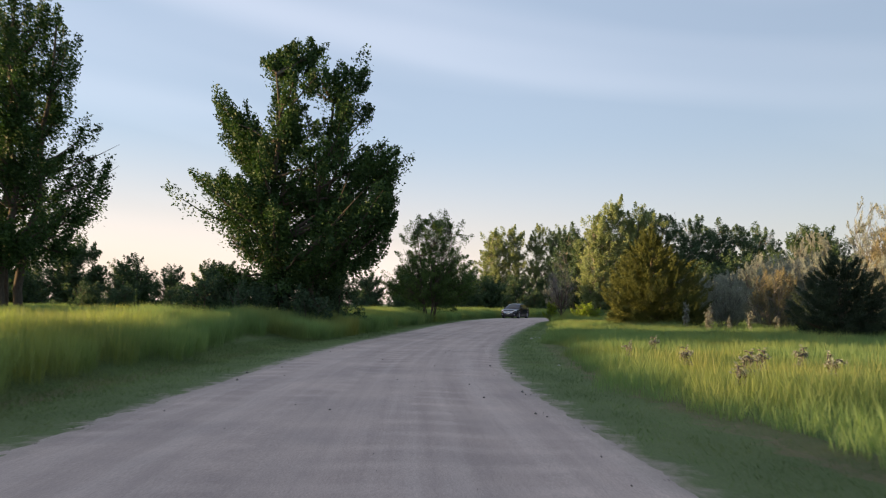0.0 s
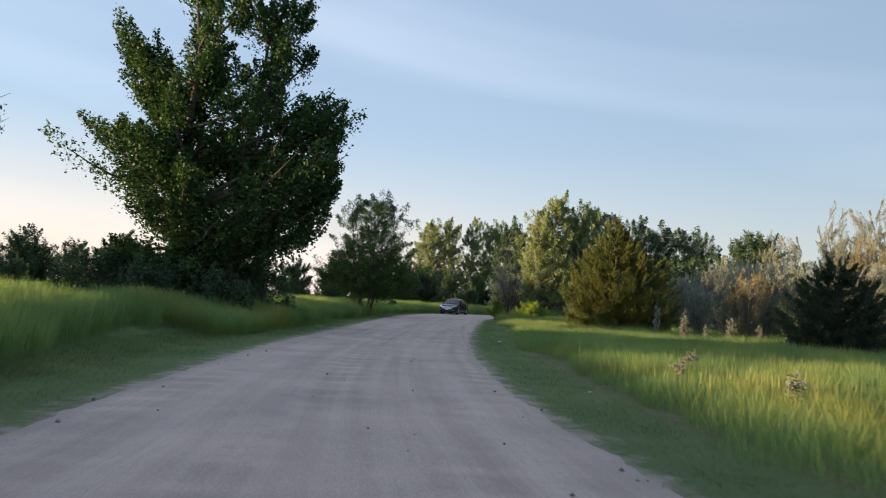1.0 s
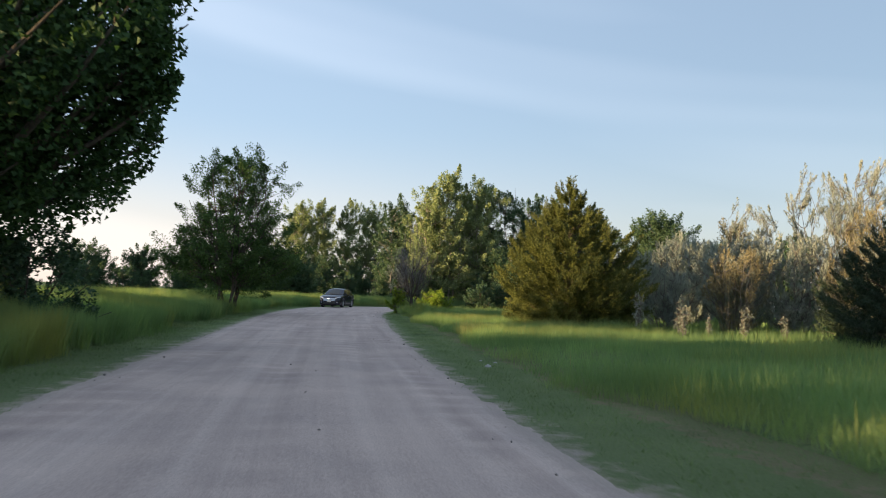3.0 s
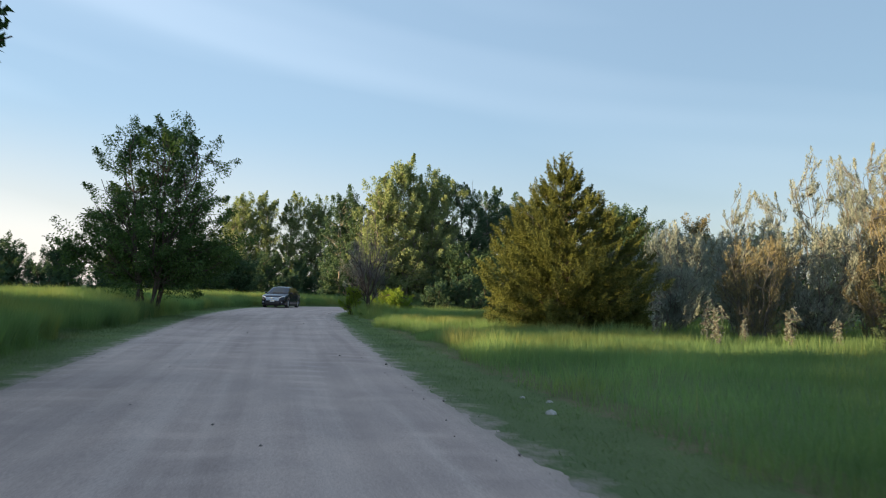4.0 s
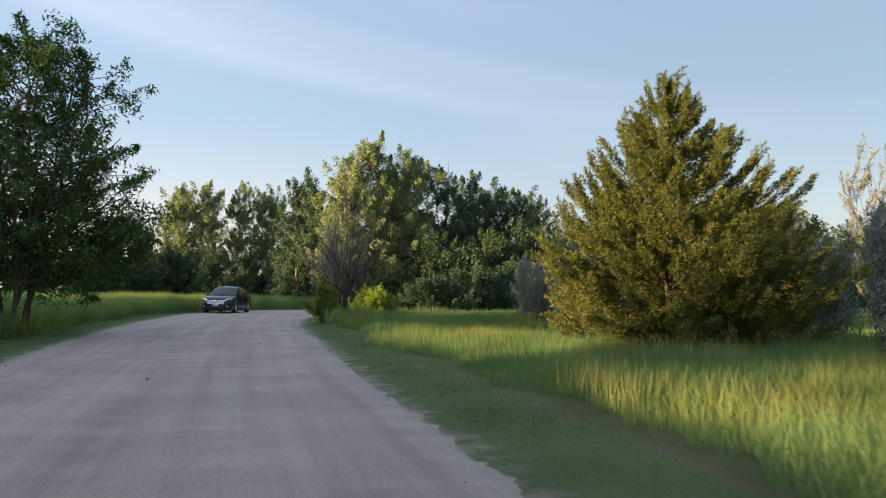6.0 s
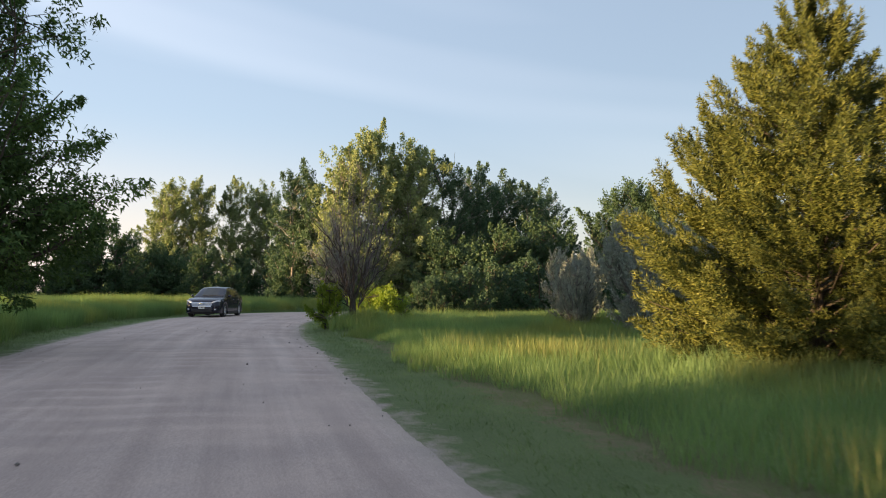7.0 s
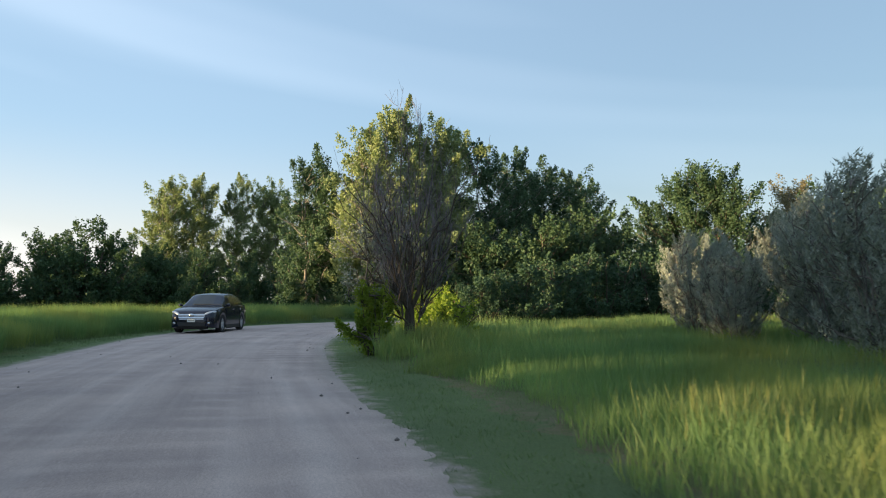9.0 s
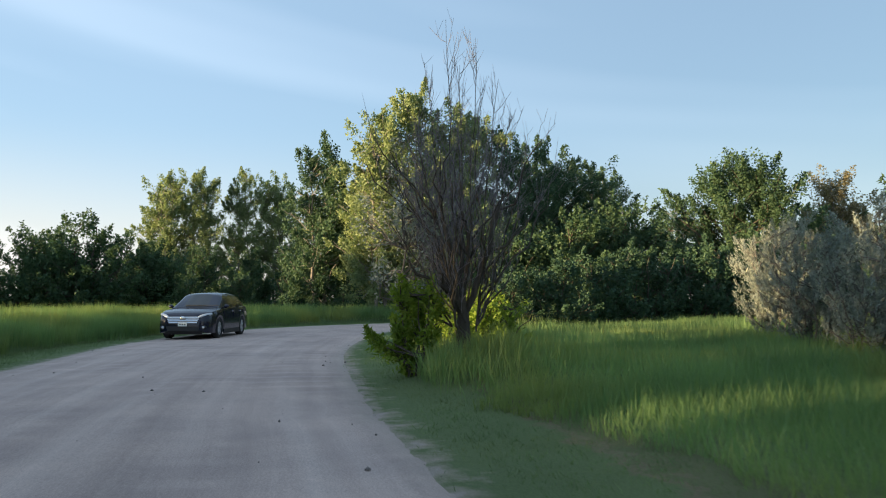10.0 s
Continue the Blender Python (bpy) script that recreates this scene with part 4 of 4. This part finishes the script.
def bare_tree(place, height, seed):
    """A dead small tree: a short forked trunk and a broom of upright grey twigs."""
    rng = np.random.default_rng(seed)
    root = new("bare_tree")
    root.matrix_world = stand(place[0], place[1])
    tagged(root, "leafless grey tree with a broom of fine upright twigs", "tree")
    trunk, fine = Wood(), Wood()
    for s in range(7):
        a = s * 0.9 + rng.random() * 0.5
        foot = np.array([math.cos(a), math.sin(a), 0]) * 0.08 + np.array([0, 0, -0.15])
        head = np.array([math.cos(a) * 0.75 * (0.5 + rng.random()), math.sin(a) * 0.75 * (0.5 + rng.random()), 2.0 + 1.0 * rng.random()])
        trunk.tube(np.concatenate((arc(foot, (foot[0] * 0.5, foot[1] * 0.5, 0.75), 0, 3), arc((foot[0] * 0.5, foot[1] * 0.5, 0.85), head, -0.12, 6, 0.03, rng))), 0.085, 0.024, 7)
        for b in range(8):
            ang = a + rng.normal() * 0.9
            reach = 0.25 + 1.05 * rng.random()
            start = foot + (head - foot) * (0.22 + 0.78 * rng.random())
            end = start + np.array([math.cos(ang) * reach, math.sin(ang) * reach, 0.6 + 1.15 * rng.random()])
            limb = arc(start, end, -0.10 * reach, 6, 0.05, rng)
            trunk.tube(limb, 0.022, 0.008, 5)
            for c in range(9):
                st = along_line(limb, 0.1 + 0.9 * rng.random())
                up = 0.25 + 0.8 * rng.random()
                tip = st + np.array([rng.normal() * 0.22 + math.cos(ang) * 0.12, rng.normal() * 0.22 + math.sin(ang) * 0.12, up])
                tip[2] = min(tip[2], height * (0.66 + 0.08 * rng.random()))
                twig = arc(st, tip, 0.03, 4, 0.03, rng)
                fine.tube(twig, 0.0055, 0.0025, 3)
                for e in range(2):
                    q = along_line(twig, 0.2 + 0.8 * rng.random())
                    fine.tube(arc(q, q + np.array([rng.normal() * 0.11, rng.normal() * 0.11, 0.12 + 0.26 * rng.random()]), 0.01, 3), 0.0035, 0.0018, 3)
    trunk.tube([(0, 0, 0.9), (-0.35, -0.1, 1.25), (-0.62, -0.15, 1.42), (-0.95, -0.2, 1.5), (-1.1, -0.22, 1.75)], 0.05, 0.015, 6)
    # leaders above the rest, forking as they rise
    for c, (x, y, z) in enumerate([(-0.28, 0.1, 1.02), (0.26, 0, 0.97), (-0.62, 0.2, 0.86), (0.62, -0.2, 0.84), (-0.05, 0, 0.88), (0.45, 0.1, 0.82), (-0.9, 0.1, 0.74), (0.95, 0.0, 0.74)]):
        line = arc((x * 0.35, y, 1.5), (x, y, height * z), 0, 9, 0.03, rng)
        trunk.tube(line, 0.016, 0.003, 5)
        for e in range(13):
            st = along_line(line, 0.35 + 0.6 * rng.random())
            out = rng.normal(size=2) * 0.16
            long = (0.35 + 0.55 * rng.random()) * min(1.0, (height * z - st[2]) / 1.1 + 0.35)
            tip = st + np.array([out[0], out[1], long])
            side = arc(st, tip, -0.04, 5, 0.012, rng)
            fine.tube(side, 0.006, 0.0022, 4)
            for g in range(3):
                q = along_line(side, 0.25 + 0.6 * rng.random())
                fine.tube(arc(q, q + np.array([rng.normal() * 0.08, rng.normal() * 0.08, 0.14 + 0.2 * rng.random()]), -0.01, 3), 0.0038, 0.0018, 3)
    np_part("trunk", trunk.mesh("trunk", BARK_DARK), root)
    np_part("twig_broom", fine.mesh("twig_broom", BARK_DEAD), root)


bare_tree((10.1, 66.4, 0), 6.0, 160)

# ---- parked car ----


def simple(name, colour, rough, metal=0.0, spec=0.5, coat=0.0):
    m, n, l, b = material(name, rough, metal, spec)
    tc = n.new("ShaderNodeTexCoord")
    f = noise_node(n, l, tc.outputs["Object"], 6.0, 4.0)
    l.new(mix_node(n, l, f, tuple(c * 0.85 for c in colour), tuple(min(1, c * 1.1) for c in colour)), b.inputs["Base Color"])
    b.inputs["Coat Weight"].default_value = coat
    b.inputs["Coat Roughness"].default_value = 0.05
    return m


PAINT = simple("dark_blue_car_paint", (0.005, 0.007, 0.02), 0.22, 0.0, 0.3, 0.4)
CAR_GLASS = simple("tinted_car_glass", (0.01, 0.012, 0.013), 0.04, 0.0, 0.7)
CHROME = simple("chrome_trim", (0.62, 0.63, 0.65), 0.2, 1.0)
LAMP_GLASS = simple("clear_lamp_lens", (0.5, 0.52, 0.54), 0.2, 0.5, 0.8)
BLACK = simple("black_plastic", (0.014, 0.014, 0.015), 0.55)
RUBBER = simple("tyre_rubber", (0.018, 0.018, 0.018), 0.85)
ALLOY = simple("alloy_rim", (0.62, 0.63, 0.65), 0.35, 0.6)
PLATE = simple("pale_plate", (0.62, 0.64, 0.62), 0.4)


def part(name, bm, mat, parent, label=""):
    me = bpy.data.meshes.new(name)
    bm.to_mesh(me)
    bm.free()
    me.materials.append(mat)
    for p in me.polygons:
        p.use_smooth = True
    me.set_sharp_from_angle(angle=radians(35))
    ob = new(name, me)
    ob.parent = parent
    return tagged(ob, label)


def loft(rings, cap=True):
    bm = bmesh.new()
    vs = [[bm.verts.new(p) for p in r] for r in rings]
    k = len(rings[0])
    for a, b in zip(vs, vs[1:]):
        for i in range(k):
            f = (a[i], a[(i + 1) % k], b[(i + 1) % k], b[i])
            bm.faces.new(f)
    if cap:
        bm.faces.new(vs[0][::-1])
        bm.faces.new(vs[-1])
    bmesh.ops.recalc_face_normals(bm, faces=bm.faces)
    return bm


def slab(corners, thick):
    """A plate from its outer corners, thick metres deep along minus its normal."""
    bm = bmesh.new()
    c = [Vector(p) for p in corners]
    nrm = (c[1] - c[0]).cross(c[2] - c[0]).normalized()
    a = [bm.verts.new(p) for p in c]
    b = [bm.verts.new(p - nrm * thick) for p in c]
    bm.faces.new(a)
    bm.faces.new(b[::-1])
    for i in range(len(c)):
        j = (i + 1) % len(c)
        bm.faces.new((a[j], a[i], b[i], b[j]))
    bmesh.ops.recalc_face_normals(bm, faces=bm.faces)
    bmesh.ops.bevel(bm, geom=list(bm.edges), offset=min(0.006, thick * 0.3), segments=1, affect="EDGES")
    return bm


def disc_ring(r_out, r_in, x0, x1, n=28):
    """A ring about the x axis with rounded shoulders."""
    prof = [(x0, r_in), (x0, r_out * 0.93), (x0 + (x1 - x0) * 0.15, r_out), (x0 + (x1 - x0) * 0.85, r_out), (x1, r_out * 0.93), (x1, r_in)]
    rings = []
    for i in range(n + 1):
        a = 2 * math.pi * i / n
        rings.append([(x, r * math.cos(a), r * math.sin(a)) for x, r in prof])
    return loft(rings, False)


def ellipsoid(c, r, n=12):
    bm = bmesh.new()
    bmesh.ops.create_uvsphere(bm, u_segments=n, v_segments=n // 2 + 2, radius=1.0, matrix=Matrix.Translation(c) @ Matrix.Diagonal((*r, 1)))
    return bm


def station(y, table):
    ys = [t[0] for t in table]
    return [float(np.interp(y, ys, [t[i] for t in table])) for i in range(1, len(table[0]))]


def car(place, turn):
    root = new("parked_car")
    root.matrix_world = pose(*place, 0, 0, turn)
    tagged(root, "dark blue crossover car parked at the edge of the gravel road", "car")
    # y runs to the nose: half width, sill height, hood or belt height
    low = [(-2.40, 0.72, 0.46, 0.98), (-2.34, 0.83, 0.36, 1.06), (-2.2, 0.89, 0.28, 1.10), (-1.8, 0.93, 0.23, 1.11), (-1.0, 0.95, 0.21, 1.09), (0.0, 0.95, 0.21, 1.07), (0.9, 0.945, 0.21, 1.05), (1.2, 0.94, 0.21, 1.04), (1.7, 0.93, 0.21, 0.99), (2.05, 0.90, 0.21, 0.92), (2.22, 0.85, 0.22, 0.86), (2.33, 0.76, 0.25, 0.78), (2.40, 0.60, 0.30, 0.66)]
    arch = 0.385
    rings = []
    for y in np.concatenate((np.linspace(-2.40, -2.2, 5)[:-1], np.linspace(-2.2, 2.2, 89), np.linspace(2.2, 2.40, 7)[1:])):
        w, zb, zt = station(y, low)
        cut = zb
        for yc in (-1.38, 1.40):
            if abs(y - yc) < arch:
                cut = max(cut, 0.34 + math.sqrt(arch ** 2 - (y - yc) ** 2))
        h = zt - cut
        side = [(0.0, zb + 0.02), (w * 0.70, zb + 0.02), (w * 0.72, cut), (w * 0.985, cut), (w, cut + 0.22 * h), (w * 1.0, cut + 0.5 * h), (w * 0.975, cut + 0.8 * h), (w * 0.93, zt - 0.02), (w * 0.84, zt + 0.005), (w * 0.45, zt + 0.025), (0.0, zt + 0.03)]
        rings.append([(x, y, z) for x, z in side] + [(-x, y, z) for x, z in side[-2:0:-1]])
    part("body", loft(rings), PAINT, root)
    # greenhouse: roof height and half widths at belt and roof
    top = [(-2.30, 1.12, 0.74, 0.72), (-2.05, 1.33, 0.80, 0.66), (-1.75, 1.49, 0.83, 0.63), (-1.2, 1.57, 0.86, 0.63), (-0.4, 1.605, 0.875, 0.64), (0.1, 1.585, 0.88, 0.64), (0.42, 1.53, 0.875, 0.645), (0.85, 1.29, 0.86, 0.70), (1.25, 1.06, 0.83, 0.78)]
    rings = []
    for y in np.linspace(-2.30, 1.25, 45):
        zr, wb, wr = station(y, top)
        zb = 1.02
        h = zr - zb
        side = [(wb, zb), (wb * 0.4 + wr * 0.6, zb + 0.66 * h), (wr, zb + 0.90 * h), (wr * 0.88, zb + 0.975 * h), (wr * 0.4, zr + 0.012), (0.0, zr + 0.018)]
        rings.append([(x, y, z) for x, z in side] + [(-x, y, z) for x, z in side[-2::-1]])
    part("roof", loft(rings), PAINT, root)
    # windscreen as a curved sheet lying on the slope
    rows_g = []
    for f in np.linspace(0, 1, 8):
        y = 1.20 - f * 0.76
        zr, wb, wr = station(y, top)
        ww = (0.74 - 0.16 * f)
        rows_g.append([(x * ww, y + 0.012 - 0.05 * abs(x) ** 2, zr + 0.022 - 0.055 * abs(x) ** 3) for x in np.linspace(-1, 1, 13)])
    bm = bmesh.new()
    vs = [[bm.verts.new(p) for p in r] for r in rows_g]
    for a, b in zip(vs, vs[1:]):
        for i in range(12):
            bm.faces.new((a[i], a[i + 1], b[i + 1], b[i]))
    bmesh.ops.recalc_face_normals(bm, faces=bm.faces)
    bmesh.ops.solidify(bm, geom=list(bm.faces), thickness=0.006)
    part("windscreen", bm, CAR_GLASS, root, "dark reflecting windscreen")

    def on_side(y, f, sx):
        zr, wb, wr = station(y, top)
        z = 1.05 + f * (zr - 0.12 - 1.05)
        g = (z - 1.02) / max(zr - 1.02, 0.05)
        x = wb + (wb * 0.4 + wr * 0.6 - wb) * g / 0.66 if g < 0.66 else wb * 0.4 + wr * 0.6 + (wr - wb * 0.4 - wr * 0.6) * (g - 0.66) / 0.24
        return (sx * (x + 0.008), y, z)

    for sx in (1, -1):
        for y0, y1, f0, f1 in ((-0.22, 0.80, 1, 0.45), (-1.18, -0.30, 1, 1), (-1.86, -1.26, 0.5, 1)):
            if f1 == 0.45:
                q = [on_side(y0, 0, sx), on_side(y1, 0, sx), on_side(y1 - 0.12, 0.75, sx), on_side(0.36, 1, sx), on_side(y0, 1, sx)]
            elif f0 == 0.5:
                q = [on_side(y0, 0.25, sx), on_side(y0 + 0.25, 0, sx), on_side(y1, 0, sx), on_side(y1, 1, sx), on_side(y0 + 0.2, 0.9, sx)]
            else:
                q = [on_side(y0, 0, sx), on_side(y1, 0, sx), on_side(y1, 1, sx), on_side(y0, 1, sx)]
            part("side_window", slab(q if sx > 0 else q[::-1], 0.012), CAR_GLASS, root)
        part("window_trim", slab([on_side(-1.7, -0.06, sx), on_side(0.95, -0.06, sx), on_side(0.95, -0.01, sx), on_side(-1.7, -0.01, sx)][::sx], 0.012), CHROME, root, "bright window trim")
        for y in (0.28, -0.72):
            zz = 0.93
            part("door_handle", ellipsoid((sx * 0.955, y - 0.35, zz), (0.02, 0.10, 0.018)), CHROME, root, "chrome door handle")
        part("door_gap", slab([(sx * 0.952, -0.255, 0.36), (sx * 0.952, -0.243, 0.36), (sx * 0.948, -0.243, 0.98), (sx * 0.948, -0.255, 0.98)][::sx], 0.02), BLACK, root)
        part("door_gap", slab([(sx * 0.950, 0.885, 0.40), (sx * 0.950, 0.897, 0.40), (sx * 0.940, 0.897, 0.96), (sx * 0.940, 0.885, 0.96)][::sx], 0.02), BLACK, root)
        part("sill_trim", slab([(sx * 0.957, -0.95, 0.15), (sx * 0.957, 0.98, 0.15), (sx * 0.957, 0.98, 0.31), (sx * 0.957, -0.95, 0.31)][::sx], 0.03), BLACK, root, "black plastic sill")
        mirror = part("mirror", ellipsoid((sx * 0.99, 0.86, 1.11), (0.095, 0.06, 0.065)), PAINT, root)
        part("mirror_arm", ellipsoid((sx * 0.90, 0.84, 1.07), (0.07, 0.04, 0.03)), BLACK, mirror)
        # swept headlight on the corner
        bm = bmesh.new()
        bmesh.ops.create_uvsphere(bm, u_segments=16, v_segments=10, radius=1.0, matrix=pose(sx * 0.685, 2.215, 0.805, 0, -sx * 12, -sx * 40) @ Matrix.Diagonal((0.27, 0.075, 0.062, 1)))
        part("headlight", bm, LAMP_GLASS, root, "clear swept headlight")
        fog = part("fog_light", ellipsoid((sx * 0.68, 2.37, 0.41), (0.055, 0.04, 0.045)), LAMP_GLASS, root, "round fog lamp")
        part("surround", ellipsoid((sx * 0.68, 2.345, 0.41), (0.11, 0.045, 0.075)), BLACK, fog)
        for y in (-1.38, 1.40):
            wheel = new("wheel")
            wheel.parent = root
            wheel.location = (sx * 0.83, y, 0.35)
            part("tyre", disc_ring(0.35, 0.24, -0.11, 0.11), RUBBER, wheel)
            rim = part("rim", disc_ring(0.245, 0.205, -0.09, 0.10), ALLOY, wheel, "five spoke alloy rim")
            part("brake_disc", disc_ring(0.2, 0.03, -0.02, 0.02, 20), BLACK, rim)
            for s in range(5):
                a = 2 * math.pi * s / 5 + 0.3
                c, d = math.cos(a), math.sin(a)
                q = [(sx * 0.085, c * r - d * o, d * r + c * o) for r, o in ((0.02, -0.035), (0.23, -0.03), (0.23, 0.03), (0.02, 0.035))]
                part("spoke", slab(q if sx > 0 else q[::-1], 0.03), ALLOY, rim)
    # face: chrome grille of three bars, emblem, dark intake, plate
    part("grille", slab([(-0.47, 2.415, 0.54), (0.47, 2.415, 0.54), (0.56, 2.375, 0.785), (-0.56, 2.375, 0.785)][::-1], 0.06), BLACK, root, "black grille opening")
    for z in (0.575, 0.635, 0.695, 0.755):
        w = 0.47 + (z - 0.545) * 0.4
        yb = 2.43 - max(z - 0.64, 0) * 0.3
        part("grille_bar", slab([(-w, yb, z - 0.02), (w, yb, z - 0.02), (w, yb - 0.012, z + 0.02), (-w, yb - 0.012, z + 0.02)][::-1], 0.03), CHROME, root, "chrome grille bar")
    part("emblem", ellipsoid((0, 2.43, 0.725), (0.095, 0.02, 0.065)), CHROME, root, "plain oval chrome emblem")
    part("intake", slab([(-0.52, 2.415, 0.29), (0.52, 2.415, 0.29), (0.56, 2.412, 0.45), (-0.56, 2.412, 0.45)][::-1], 0.05), BLACK, root, "black lower intake")
    part("bumper_lip", slab([(-0.62, 2.30, 0.17), (0.62, 2.30, 0.17), (0.6, 2.39, 0.28), (-0.6, 2.39, 0.28)][::-1], 0.08), BLACK, root)
    plate = part("number_plate", slab([(-0.155, 2.445, 0.45), (0.155, 2.445, 0.45), (0.155, 2.445, 0.58), (-0.155, 2.445, 0.58)][::-1], 0.015), PLATE, root, "pale plate with plain bars")
    for x in (-0.08, 0.0, 0.08):
        part("bar", slab([(x - 0.022, 2.448, 0.495), (x + 0.022, 2.448, 0.495), (x + 0.022, 2.448, 0.535), (x - 0.022, 2.448, 0.535)][::-1], 0.004), BLACK, plate)
    for x in (0.05, -0.55):
        part("wiper", slab([(x - 0.28, 1.165, 1.135), (x + 0.30, 1.165, 1.135), (x + 0.30, 1.145, 1.15), (x - 0.28, 1.145, 1.15)], 0.012), BLACK, root)
    return root


parked = car((7.15, 84.3, 0.055), 157.5)
parked.scale = (1.05, 1.05, 1.05)

# ---- stones ----
STONE = simple("pale_stone", (0.36, 0.35, 0.33), 0.85)


def stone(place, size, seed):
    rng = np.random.default_rng(seed)
    bm = bmesh.new()
    bmesh.ops.create_icosphere(bm, subdivisions=2, radius=1.0)
    for v in bm.verts:
        v.co *= 1 + 0.22 * noise.noise(v.co * 1.3 + Vector((seed, 0, 0)))
        v.co = Vector((v.co.x * size, v.co.y * size * (0.7 + 0.2 * rng.random()), v.co.z * size * 0.7))
    me = bpy.data.meshes.new("stone")
    bm.to_mesh(me)
    bm.free()
    me.materials.append(STONE)
    ob = new("stone", me)
    ob.location = place
    tagged(ob, "pale stone lying on the grass verge", "stone", "stones on the verge")


for k, (x, y, z) in enumerate([(4.3, 32.2, 0.07), (4.75, 33.1, 0.05), (4.6, 33.6, 0.04), (3.7, 18.0, 0.045)]):
    stone((x, y, z * 0.6), z, k + 1)

# ---- loose stones on the gravel ----
rs = np.random.default_rng(9)
oct_v = np.array([(1, 0, 0), (-1, 0, 0), (0, 1, 0), (0, -1, 0), (0, 0, 1), (0, 0, -1)], float)
oct_f = np.array([(0, 2, 4), (2, 1, 4), (1, 3, 4), (3, 0, 4), (2, 0, 5), (1, 2, 5), (3, 1, 5), (0, 3, 5)])
n = 900
k = rs.integers(0, STEPS, n)
k = k[(mid[k, 1] > 4) & (mid[k, 1] < 80)]
n = len(k)
lateral = np.where(rs.random(n) < 0.6, np.sign(rs.normal(size=n)) * (0.80 + 0.2 * rs.random(n)), rs.uniform(-0.8, 0.8, n))
at = mid[k] + across[k] * (lateral * half[k])[:, None]
size = 0.008 + 0.02 * rs.random(n) ** 3
verts = np.concatenate((at, 0.045 + 0.04 * (1 - lateral[:, None] ** 2)), 1)[:, None] + oct_v[None] * (size[:, None] * rs.uniform(0.6, 1.3, (n, 3)))[:, None]
faces = (np.arange(n) * 6)[:, None, None] + oct_f[None]
CLOD = simple("dark_stone", (0.16, 0.14, 0.13), 0.9)
loose = new("loose_stones", np_mesh("loose_stones", verts.reshape(-1, 3), faces.reshape(-1, 3), CLOD))
tagged(loose, "small loose stones scattered over the gravel road", "stones", kind="stuff")
